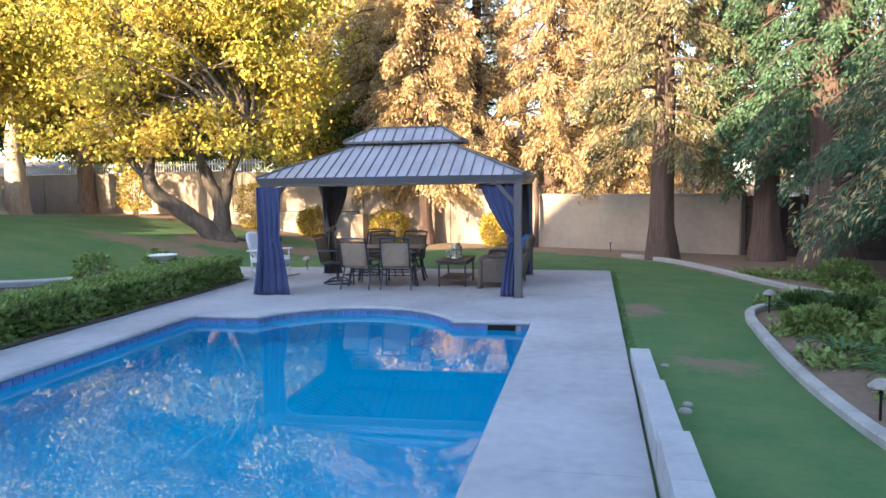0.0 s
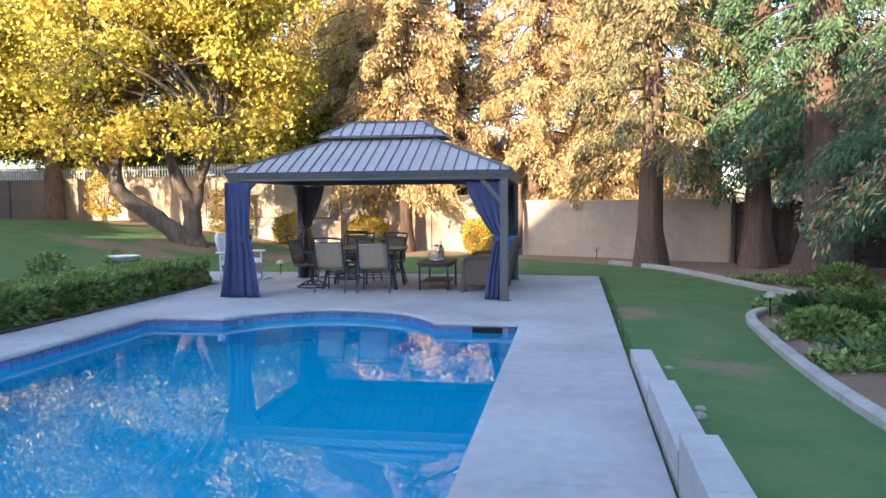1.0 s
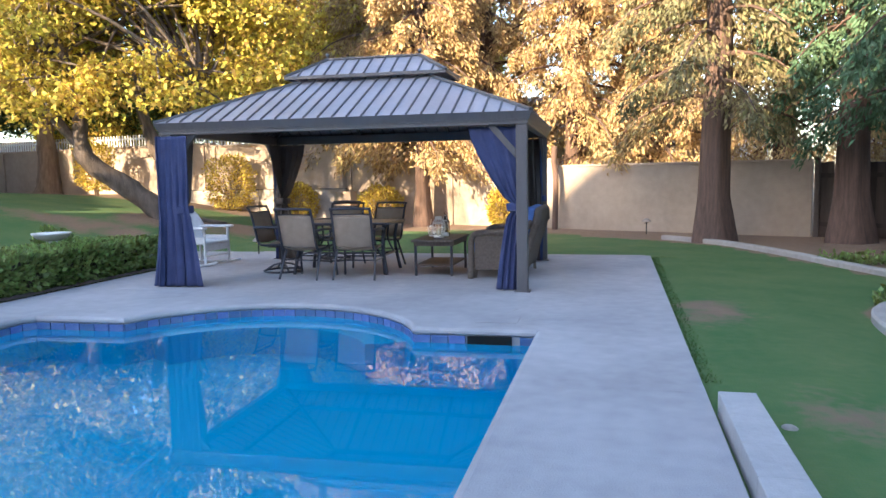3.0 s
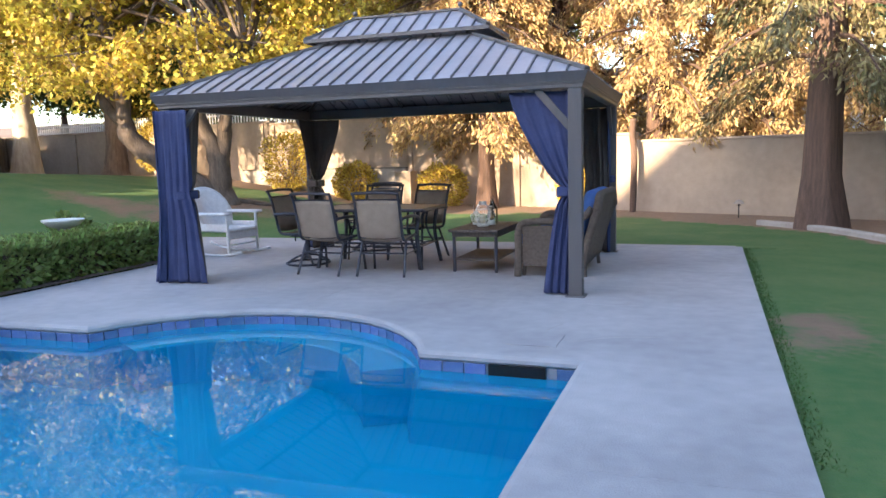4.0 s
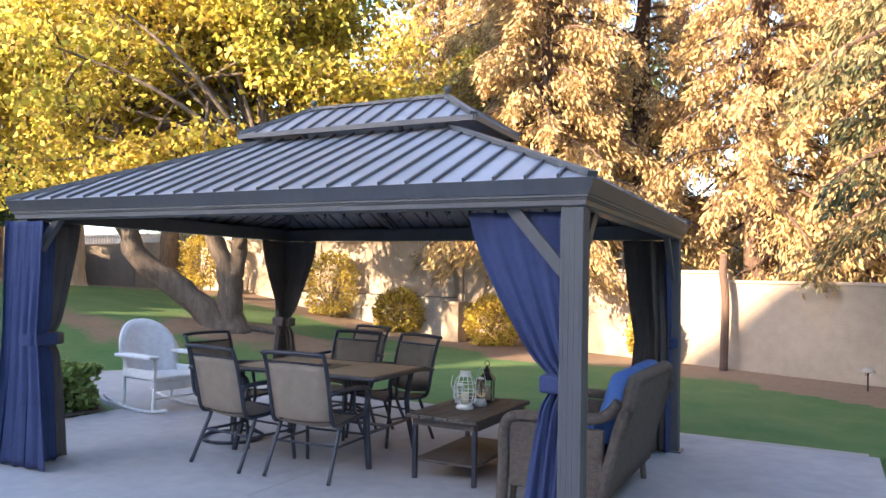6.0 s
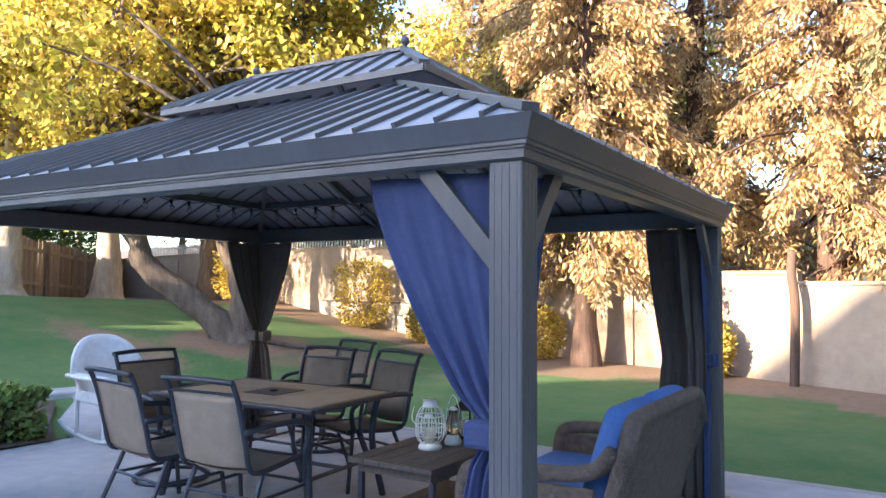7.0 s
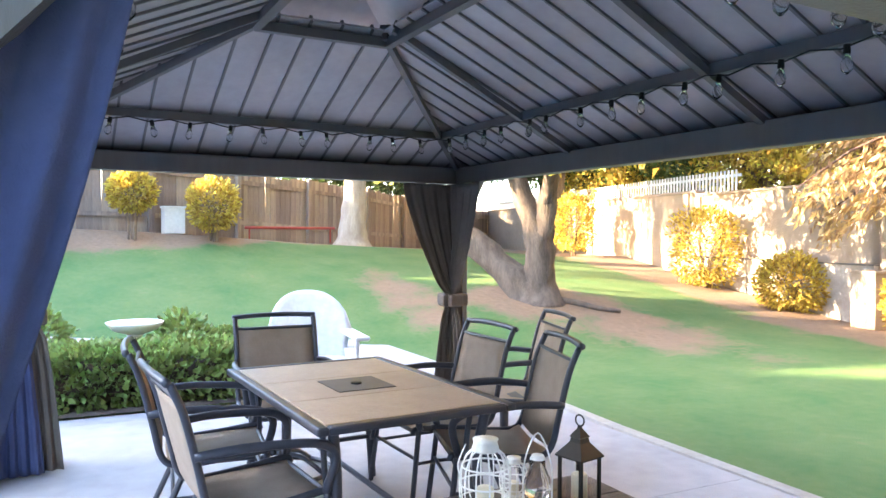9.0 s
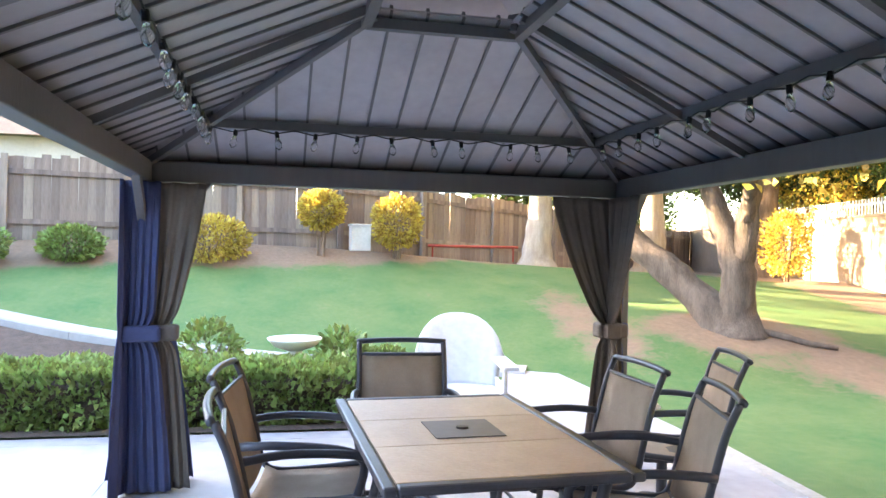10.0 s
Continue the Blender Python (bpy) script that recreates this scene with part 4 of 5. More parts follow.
# ---------------------------------------------------------------- coffee table
cof = thing("coffee_table", pose(-2.12, 14.95, 0), "dark weathered wooden coffee table with a lower shelf", "table")
for k in range(5):
    x0 = -0.29 + 0.116 * k
    part("plank", B((x0 + 0.002, -0.53, 0.455), (x0 + 0.114, 0.53, 0.485), 0.004), COFFEE, cof)
part("apron", B((-0.25, -0.48, 0.40), (0.25, -0.455, 0.455)), COFFEE, cof)
part("apron", B((-0.25, 0.455, 0.40), (0.25, 0.48, 0.455)), COFFEE, cof)
part("apron", B((-0.27, -0.455, 0.40), (-0.245, 0.455, 0.455)), COFFEE, cof)
part("apron", B((0.245, -0.455, 0.40), (0.27, 0.455, 0.455)), COFFEE, cof)
for sx in (-1, 1):
    for sy in (-1, 1):
        part("leg", B((sx * 0.245 - 0.016, sy * 0.455 - 0.016, 0), (sx * 0.245 + 0.016, sy * 0.455 + 0.016, 0.40), 0.003), FRAME, cof)
part("shelf", B((-0.25, -0.45, 0.13), (0.25, 0.45, 0.15), 0.004), COFFEE, cof)


# ---------------------------------------------------------------- lanterns
def cage_lantern(m):
    ob = thing("cage_lantern", m, "white wire cage lantern with a candle on the coffee table", "lantern")
    part("base", lathe([(0.075, 0), (0.08, 0.012), (0.07, 0.03), (0.055, 0.04)], 24), WHITE, ob, smooth=True)
    prof = [(0.06, 0.04), (0.092, 0.08), (0.098, 0.15), (0.092, 0.21), (0.07, 0.255), (0.045, 0.275)]
    for k in range(12):
        a = 2 * math.pi * k / 12
        part("wire", T(smooth_line([(r * math.cos(a), r * math.sin(a), z) for r, z in prof], 3), 0.0032, 5), WHITE, ob)
    for r, z in ((0.094, 0.09), (0.098, 0.15), (0.09, 0.215)):
        part("hoop", T([(r * math.cos(2 * math.pi * k / 24), r * math.sin(2 * math.pi * k / 24), z) for k in range(25)], 0.0035, 5), WHITE, ob)
    part("collar", lathe([(0.048, 0.27), (0.052, 0.28), (0.045, 0.305), (0.05, 0.315)], 24), WHITE, ob, smooth=True)
    part("handle", T(smooth_line([(-0.1, 0, 0.16), (-0.12, 0.02, 0.2), (-0.10, 0.05, 0.27)], 4), 0.003, 5), WHITE, ob)
    part("candle", lathe([(0.034, 0.04), (0.034, 0.13), (0.03, 0.135)], 16), CANDLE, ob, smooth=True)
    return ob


def box_lantern(m):
    ob = thing("box_lantern", m, "black metal lantern with a cream candle on the coffee table", "lantern")
    part("base", B((-0.075, -0.075, 0), (0.075, 0.075, 0.02), 0.004), BLACK, ob)
    for sx in (-1, 1):
        for sy in (-1, 1):
            part("corner_bar", B((sx * 0.062 - 0.007, sy * 0.062 - 0.007, 0.02), (sx * 0.062 + 0.007, sy * 0.062 + 0.007, 0.22)), BLACK, ob)
    for k in range(4):
        g = part("pane", B((-0.054, -0.0635, 0.022), (0.054, -0.0615, 0.218), 0, Matrix.Rotation(k * math.pi / 2, 4, "Z")), GLASS, ob, "clear glass pane")
        g.visible_shadow = False
    part("roof", lathe([(0.11, 0.22), (0.11, 0.228), (0.045, 0.285), (0.04, 0.305), (0.046, 0.31), (0.012, 0.345), (0.008, 0.36)], 4), BLACK, ob)
    ob.children[-1].rotation_euler.z = math.pi / 4
    part("ring", T([(0.025 * math.cos(2 * math.pi * k / 14), 0, 0.38 + 0.025 * math.sin(2 * math.pi * k / 14)) for k in range(15)], 0.004, 5), BLACK, ob)
    part("candle", lathe([(0.036, 0.02), (0.036, 0.14), (0.03, 0.146)], 16), CANDLE, ob, "cream pillar candle", True)
    return ob


def oil_lamp(m):
    ob = thing("glass_lantern", m, "small clear glass lamp with a wire handle on the coffee table", "lantern")
    part("base", lathe([(0.05, 0), (0.055, 0.02), (0.04, 0.05), (0.03, 0.06)], 18), WHITE, ob, smooth=True)
    part("chimney", lathe([(0.03, 0.06), (0.048, 0.10), (0.045, 0.14), (0.028, 0.18), (0.026, 0.21)], 18), GLASS, ob, smooth=True)
    part("handle", T(smooth_line([(-0.05, 0, 0.06), (-0.045, 0, 0.2), (0, 0, 0.30), (0.045, 0, 0.2), (0.05, 0, 0.06)], 5), 0.003, 5), WHITE, ob)
    part("cap", lathe([(0.028, 0.21), (0.02, 0.225), (0.004, 0.23)], 18), WHITE, ob)
    return ob


cage_lantern(pose(-2.13, 14.85, 0.485, 0, 0, 40)).scale = (0.9, 0.9, 0.92)
oil_lamp(pose(-2.08, 15.03, 0.485, 0, 0, 60))
box_lantern(pose(-2.12, 15.24, 0.485, 0, 0, 12)).scale = (0.80, 0.80, 0.82)
thing_ = cage_lantern(pose(-2.28, 15.06, 0.485, 0, 0, 10))
thing_.scale = (0.55, 0.55, 0.5)

# ---------------------------------------------------------------- wicker sofa, facing west
sofa = thing("wicker_sofa", pose(-1.19, 14.90, 0), "brown wicker patio sofa with blue cushions", "sofa")
sofa.scale = (1, 1, 0.965)
part("base", B((-0.38, -0.54, 0.14), (0.30, 0.54, 0.34), 0.03), WICKER_B, sofa)
for sx in (-0.33, 0.30):
    for sy in (-0.5, 0.5):
        part("leg", T([(sx, sy, 0.2), (sx * 1.05, sy * 1.02, 0.0)], 0.022, 8), WICKER_B, sofa)
for s in (-1, 1):
    part("arm_panel", B((-0.34, s * 0.58 - 0.02, 0.12), (0.30, s * 0.58 + 0.02, 0.57), 0.012), WICKER_B, sofa)
    part("arm_rest", T(smooth_line([(-0.395, s * 0.585, 0.0), (-0.385, s * 0.585, 0.28), (-0.385, s * 0.585, 0.48), (-0.34, s * 0.585, 0.585), (-0.2, s * 0.585, 0.615), (0.1, s * 0.585, 0.62), (0.3, s * 0.59, 0.66), (0.40, s * 0.60, 0.76)], 5), 0.040, 10), WICKER_B, sofa, smooth=True)
bm = bmesh.new()
rows = []
for j in range(9):
    v = j / 8
    row = []
    for i in range(25):
        u = -1 + 2 * i / 24
        topz = 0.72 + 0.18 * (1 - abs(u) ** 14)
        zz = 0.14 + (topz - 0.14) * v
        row.append(bm.verts.new((0.30 + 0.17 * v ** 1.3, u * 0.64, zz)))
    rows.append(row)
for a, b in zip(rows, rows[1:]):
    for i in range(24):
        bm.faces.new((a[i], a[i + 1], b[i + 1], b[i]))
back = part("backrest", bm, WICKER_B, sofa, smooth=True)
so = back.modifiers.new("thickness", "SOLIDIFY")
so.thickness, so.offset = 0.07, 0.0
crest = [(0.47, -0.64 + 1.28 * i / 24, 0.72 + 0.18 * (1 - abs(-1 + 2 * i / 24) ** 14)) for i in range(25)]
part("crest_roll", T(crest, 0.045, 10), WICKER_B, sofa, smooth=True)
for y0, y1 in ((-0.52, -0.005), (0.005, 0.52)):
    c = part("seat_cushion", B((-0.40, y0, 0.34), (0.26, y1, 0.47), 0.045), CUSHION, sofa, smooth=True)
    bm = B((-0.075, y0, 0.0), (0.075, y1, 0.50), 0.055)
    bmesh.ops.transform(bm, matrix=Matrix.Translation((0.25, 0, 0.46)) @ Matrix.Rotation(0.30, 4, "Y"), verts=bm.verts)
    part("back_cushion", bm, CUSHION, sofa, smooth=True)

# ---------------------------------------------------------------- white wicker rocking chair
rocker = thing("rocking_chair", pose(-6.14, 15.48, 0, 0, 0, -96), "white wicker rocking chair on the deck", "chair")
for s in (-1, 1):
    part("rocker", T(smooth_line([(s * 0.27, 0.46, 0.07), (s * 0.27, 0.2, 0.018), (s * 0.27, -0.1, 0.018), (s * 0.27, -0.40, 0.06), (s * 0.27, -0.55, 0.12)], 5), 0.017, 8), WICKER_W, rocker, smooth=True)
    part("leg", T([(s * 0.27, 0.26, 0.03), (s * 0.265, 0.25, 0.60)], 0.018, 8), WICKER_W, rocker)
    part("leg", T([(s * 0.27, -0.22, 0.03), (s * 0.25, -0.25, 0.60)], 0.018, 8), WICKER_W, rocker)
    part("arm", B((s * 0.30 - 0.06, -0.28, 0.585), (s * 0.30 + 0.06, 0.30, 0.625), 0.018), WICKER_W, rocker)
    part("side_panel", B((s * 0.268 - 0.01, -0.24, 0.36), (s * 0.268 + 0.01, 0.245, 0.46), 0.004), WICKER_W, rocker)
part("seat", B((-0.26, -0.26, 0.34), (0.26, 0.28, 0.39), 0.02), WICKER_W, rocker)
part("apron", B((-0.26, 0.255, 0.24), (0.26, 0.275, 0.34), 0.005), WICKER_W, rocker)
part("stretcher", T([(-0.27, 0.26, 0.16), (0.27, 0.26, 0.16)], 0.013, 8), WICKER_W, rocker)
bm = bmesh.new()
rows = []
for j in range(13):
    v = j / 12
    row = []
    for i in range(17):
        u = -1 + 2 * i / 16
        half = 0.27 + 0.05 * v
        topz = 0.60 + 0.36 * (1 - abs(u) ** 2.6) ** 0.6
        zz = 0.36 + (topz - 0.36) * v
        row.append(bm.verts.new((u * half, -0.24 - 0.17 * (zz - 0.36) / 0.6 + 0.10 * u * u, zz)))
    rows.append(row)
for a, b in zip(rows, rows[1:]):
    for i in range(16):
        bm.faces.new((a[i], a[i + 1], b[i + 1], b[i]))
back = part("backrest", bm, WICKER_W, rocker, smooth=True)
so = back.modifiers.new("thickness", "SOLIDIFY")
so.thickness = 0.03
rim = [tuple(v.co) for v in back.data.vertices[-17:]]
part("rim", T(rim, 0.024, 8), WICKER_W, rocker, smooth=True)
rocker.scale = (1.12, 1.10, 0.97)


# ---------------------------------------------------------------- trees
def broadleaf(at, stems, crown, material, bark, label, seed, clumps=80, per=330, size=0.12, spread=0.62):
    """stems: lists of points of the trunk lines with radii. crown: lumps (x, y, z, rx, ry, rz), local."""
    ob = thing("tree", Matrix.Translation(at), label, "tree")
    rr, rng = random.Random(seed), np.random.default_rng(seed)
    bm = bmesh.new()
    tips = []
    for pts, rs in stems:
        line = smooth_line(pts, 5)
        rad = [float(np.interp(i / (len(line) - 1) * (len(rs) - 1), range(len(rs)), rs)) for i in range(len(line))]
        rad = [r * (1 + 0.16 * noise.noise(Vector(p) * 2.7)) for r, p in zip(rad, line)]
        first = len(bm.verts)
        tube(bm, line, rad, 16)
        bm.verts.ensure_lookup_table()
        for v in bm.verts[first:]:
            v.co += Vector((noise.noise(v.co * 5), noise.noise(v.co * 5 + Vector((7, 0, 0))), 0)) * 0.05
        tips.append((line[-1], rs[-1], (line[-1] - line[-4]).normalized()))
    part("trunk", bm, bark, ob, smooth=True)
    bm = bmesh.new()
    cents = []
    weights = np.array([c[3] * c[4] * c[5] for c in crown])
    weights = weights / weights.sum()
    for k in range(clumps):
        c = crown[int(rng.choice(len(crown), p=weights))]
        v = rng.normal(size=3)
        v = v / np.linalg.norm(v) * rng.uniform(0.45, 1.0)
        cents.append(np.array(c[:3]) + v * np.array(c[3:]))
    for k, c in enumerate(cents):
        if k % 2 == 0:
            tip, r, d = rr.choice(tips)
            mid = tip.lerp(Vector(c), 0.5) + Vector((rr.uniform(-0.3, 0.3), rr.uniform(-0.3, 0.3), 0.25))
            tube(bm, smooth_line([tip, mid, Vector(c)], 4), [min(r * 0.5, 0.06), 0.05, 0.04, 0.04, 0.035, 0.03, 0.025, 0.02, 0.012][:9], 6)
    part("branch", bm, bark, ob, smooth=True)["kind"] = "stuff"
    pts = np.concatenate([np.asarray(c) + rng.normal(size=(per, 3)) * np.array([spread, spread, spread * 0.6]) * rng.uniform(0.6, 1.2) for c in cents])
    along = rng.normal(size=(len(pts), 3)) + np.array([0, 0, -0.5])
    leaves("crown", pts, size, size * 0.62, material, ob, along, rng)
    return ob


def conifer(at, tall, r0, reach, low, material, bark, label, seed, branches=90, per=150, size=0.30, droop=0.55, tips=0):
    ob = thing("conifer", Matrix.Translation(at), label, "tree")
    rr, rng = random.Random(seed), np.random.default_rng(seed)
    bm = bmesh.new()
    n = 14
    line = [Vector((0.05 * tall * 0.1 * noise.noise((seed, i * 0.4, 0)), 0.05 * tall * 0.1 * noise.noise((seed, 9, i * 0.4)), tall * i / n - 0.1)) for i in range(n + 1)]
    seg = 18
    rings = []
    for i, p in enumerate(line):
        f = i / n
        r = r0 * ((1 - f) ** 0.85 + 0.02) * (1 + 0.45 * math.exp(-p.z / 0.45))
        rings.append([bm.verts.new(p + Vector((math.cos(a), math.sin(a), 0)) * r * (1 + 0.10 * math.sin(5 * a + seed) + 0.05 * math.sin(9 * a + 0.4 * i))) for a in (2 * math.pi * k / seg for k in range(seg))])
    for q, w in zip(rings, rings[1:]):
        for k in range(seg):
            bm.faces.new((q[k], q[(k + 1) % seg], w[(k + 1) % seg], w[k]))
    part("trunk", bm, bark, ob, smooth=True)
    bm = bmesh.new()
    P_, D_ = [], []
    for b in range(branches):
        f = low + (1 - low) * (b / branches) ** 0.9
        z = f * tall
        a = b * 2.399 + rr.uniform(-0.4, 0.4)
        L = reach * (1 - 0.80 * (f - low) / (1 - low)) * rr.uniform(0.65, 1.12)
        out = Vector((math.cos(a), math.sin(a), 0))
        line = [Vector((0, 0, z)) + out * L * t + Vector((0, 0, L * (0.22 * t - droop * t * t))) for t in (0, 0.25, 0.5, 0.75, 1.0)]
        tube(bm, line, [0.05, 0.04, 0.03, 0.02, 0.008], 5)
        k = int(per * (0.5 + 0.5 * L / reach))
        t = rng.uniform(0.18, 1.0, k) ** 0.8
        side = rng.normal(size=k) * 0.30 * L * 0.55 * (1.15 - t)
        perp = np.array([-out.y, out.x, 0.0])
        o = np.array(out)
        base = np.array([0, 0, z]) + o * (L * t)[:, None] + np.array([0, 0, 1.0]) * (L * (0.22 * t - droop * t * t))[:, None]
        p = base + perp * side[:, None] + np.array([0, 0, -1.0]) * (np.abs(side) * 0.5 + rng.uniform(0, 0.42, k))[:, None] + rng.normal(size=(k, 3)) * 0.05
        P_.append(p)
        D_.append(o * 0.45 + perp * np.sign(side)[:, None] * 0.35 + np.array([0, 0, -0.9]) + rng.normal(size=(k, 3)) * 0.25)
    part("branch", bm, bark, ob)["kind"] = "stuff"
    leaves("foliage", np.concatenate(P_), size, size * 0.30, material, ob, np.concatenate(D_), rng)
    if tips:
        # golden ends of the lowest branches: sunlight put into the needle colour
        tp, td = [], []
        for p, d in zip(P_[:tips], D_[:tips]):
            r = np.hypot(p[:, 0], p[:, 1])
            keep = r > np.quantile(r, 0.62)
            tp.append(p[keep] + rng.normal(size=(keep.sum(), 3)) * 0.06)
            td.append(d[keep])
        leaves("tip_foliage", np.concatenate(tp), size, size * 0.26, NEEDLE_SUN_GOLD, ob, np.concatenate(td), rng)
    return ob


# the forked tree on the lawn
fx, fy = -9.9, 20.15
fz = height(fx, fy) - 0.08
broadleaf((fx, fy, fz),
          [([(0.10, 0.10, -0.05), (-0.22, -0.16, 0.40), (-0.80, -0.55, 0.95), (-1.22, -0.88, 1.35), (-1.34, -0.98, 1.75), (-1.25, -1.1, 2.8), (-1.6, -1.3, 4.2)], [0.38, 0.25, 0.215, 0.195, 0.17, 0.13, 0.07]),
           ([(0.12, 0.12, -0.05), (0.12, 0.12, 0.35), (0.16, 0.12, 0.8), (0.10, 0.06, 1.2), (-0.14, -0.04, 1.75), (-0.36, -0.2, 2.8), (-0.6, 0.2, 4.8)], [0.44, 0.27, 0.24, 0.19, 0.15, 0.12, 0.07]),
           ([(0.14, 0.10, 0.85), (0.28, 0.14, 1.3), (0.34, 0.16, 1.8), (0.55, 0.4, 2.9), (1.1, 0.7, 4.6)], [0.17, 0.165, 0.14, 0.11, 0.06]),
           ([(-1.3, -0.95, 1.6), (-1.75, -1.2, 2.3), (-2.4, -1.3, 3.3)], [0.12, 0.10, 0.05]),
           ([(0.3, 0.14, 1.5), (0.75, -0.1, 2.2), (1.3, -0.3, 3.0)], [0.10, 0.08, 0.04])],
          [(-1.5, -1.0, 5.4, 3.0, 2.6, 1.8), (0.6, 0.4, 6.6, 2.9, 2.6, 2.4), (-3.2, -0.6, 4.2, 1.8, 1.8, 1.1), (1.8, 0.2, 4.3, 1.6, 1.5, 1.1), (-1.0, 0, 9.0, 2.8, 2.4, 2.0), (-1.6, -1.9, 3.0, 1.7, 1.2, 0.8), (0.4, -1.0, 3.0, 1.7, 1.2, 0.8), (1.7, -0.3, 2.9, 1.2, 1.0, 0.7), (-3.4, -1.2, 3.0, 1.5, 1.1, 0.8), (2.4, 0.6, 3.0, 0.8, 0.7, 0.6)],
          LEAF_Y, FORKBARK, "forked grey-brown tree with yellow-green autumn leaves", 3, 235, 270, 0.125, 0.36)
# yellow trees behind
for k, (x, y, s, tall) in enumerate(((-16.7, 19.6, 1.0, 8.0), (-19.6, 23.9, 1.25, 9.0), (-13.5, 29.5, 1.15, 9.0), (-19.5, 27.5, 1.2, 9.5), (-8.0, 29.0, 1.1, 9.0), (-24, 21, 1.2, 9), (-5.2, 31, 1.1, 8.5))):
    z = height(x, y) - 0.1
    broadleaf((x, y, z), [([(0, 0, -0.1), (0.02, 0.0, 0.28), (0.05, 0.05, 1.2), (-0.05, 0.1, 2.6), (0.2, 0.1, 4.2 * s), (0.3, 0.1, 5.5 * s)], [0.66 * s, 0.38 * s, 0.27 * s, 0.22 * s, 0.15, 0.08])],
              [(0, 0, tall * 0.62, 2.6 * s, 2.6 * s, 2.2), (0.6, 0.4, tall * 0.85, 2.2 * s, 2.2 * s, 1.9), (-1.2, -0.4, tall * (0.45 if k > 1 else 0.60), 1.8 * s, 1.8 * s, 1.1)],
              LEAF_Y if k != 5 else LEAF_G, PALEBARK if k < 2 else BARK, "tall pale-trunked tree with yellow leaves near the fence" if k < 2 else "yellow-leaved tree beyond the garden wall", 30 + k, 80, 240, 0.15, 0.55)
# dark shaded trees, west
for k, (x, y, tall) in enumerate(((-25.5, 31.0, 7.0), (-22.0, 30.4, 6.5), (-18.6, 29.6, 6.0), (-26, 17, 8), (-25.6, 21.5, 7.0), (-28.5, 25.0, 8.0), (-30.5, 29.5, 8.0))):
    z = height(x, y) - 0.1
    broadleaf((x, y, z), [([(0, 0, 0), (0.1, 0, 1.5), (0.0, 0.1, 3.0)], [0.22, 0.17, 0.1])],
              [(0, 0, tall * 0.65, 2.2, 2.2, 1.5), (1.0, 0.4, tall * 0.5, 1.6, 1.6, 1.0)], LEAF_G, BARK, "dark green leafy tree at the garden corner", 50 + k, 70, 300, 0.15, 0.5)
# low crowns just beyond the north wall
for k, (x, y) in enumerate(((-20.5, 30.0), (-17.6, 29.3), (-15.0, 29.0), (-12.2, 28.3), (-9.8, 27.9), (-7.2, 27.3), (7.0, 23.6), (10.5, 21.5))):
    broadleaf((x, y, 0.0), [([(0, 0, 0), (0.1, 0, 1.2), (0.0, 0.1, 2.6)], [0.14, 0.11, 0.06])],
              [(0, 0, 3.6, 1.7, 1.2, 1.1), (0.7, 0.1, 4.6, 1.3, 1.1, 0.9)], (LEAF_Y, LEAF_Y, LEAF_G)[k % 3] if k < 6 else LEAF_G, BARK, "leafy small tree just beyond the garden wall", 300 + k, 34, 260, 0.12, 0.42)
# unseen tall trees, added only to throw dappled leaf shade on the north wall
for k, (x, y, tall) in enumerate(((-19.5, 0.0, 10.4), (-23.5, 1.5, 10.6), (-15.6, 0.4, 9.2))):
    broadleaf((x, y, height(x, y) - 0.1), [([(0, 0, 0), (0.1, 0, 2.5), (0.0, 0.1, 6.0), (0.2, 0.1, 9.0)], [0.3, 0.22, 0.16, 0.08])],
              [(0, 0, tall * 0.80, 2.8, 2.6, 1.8), (1.0, 0.4, tall * 0.62, 2.0, 2.0, 1.2)], LEAF_G, BARK, "unseen leafy tree added to dapple the north wall", 60 + k, 15, 55, 0.2, 0.5)
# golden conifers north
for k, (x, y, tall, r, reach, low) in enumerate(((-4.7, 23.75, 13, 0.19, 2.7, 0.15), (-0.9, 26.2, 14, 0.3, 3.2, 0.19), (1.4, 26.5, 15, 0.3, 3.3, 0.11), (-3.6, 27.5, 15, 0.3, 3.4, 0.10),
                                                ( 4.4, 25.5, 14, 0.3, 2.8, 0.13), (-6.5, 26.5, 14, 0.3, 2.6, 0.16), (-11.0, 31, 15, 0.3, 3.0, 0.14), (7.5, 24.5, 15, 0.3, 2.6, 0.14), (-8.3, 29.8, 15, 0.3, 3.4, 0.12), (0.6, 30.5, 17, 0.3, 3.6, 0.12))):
    conifer((x, y, height(x, y) - 0.05), tall, r, reach, low, NEEDLE_SUN_GOLD, REDBARK, "tall conifer with drooping golden foliage" if k else "redwood with a fluted trunk and golden sprays", 70 + k, 104, 720, 0.135)
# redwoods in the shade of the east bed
for k, (x, y, tall, r, reach, low, needle) in enumerate(((2.1, 20.3, 15, 0.29, 2.6, 0.18, NEEDLE_SHADED), (4.5, 20.2, 15, 0.30, 2.2, 0.18, NEEDLE_DARK), (5.3, 18.3, 16, 0.42, 2.6, 0.16, NEEDLE_DARK),
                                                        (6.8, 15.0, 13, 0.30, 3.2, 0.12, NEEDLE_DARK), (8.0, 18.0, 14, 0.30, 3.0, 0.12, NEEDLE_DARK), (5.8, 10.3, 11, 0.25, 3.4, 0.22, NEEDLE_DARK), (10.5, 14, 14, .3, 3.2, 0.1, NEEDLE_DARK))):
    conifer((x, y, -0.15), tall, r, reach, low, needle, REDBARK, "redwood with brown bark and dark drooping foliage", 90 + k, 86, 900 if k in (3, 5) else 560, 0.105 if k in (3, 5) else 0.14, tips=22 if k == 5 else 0)


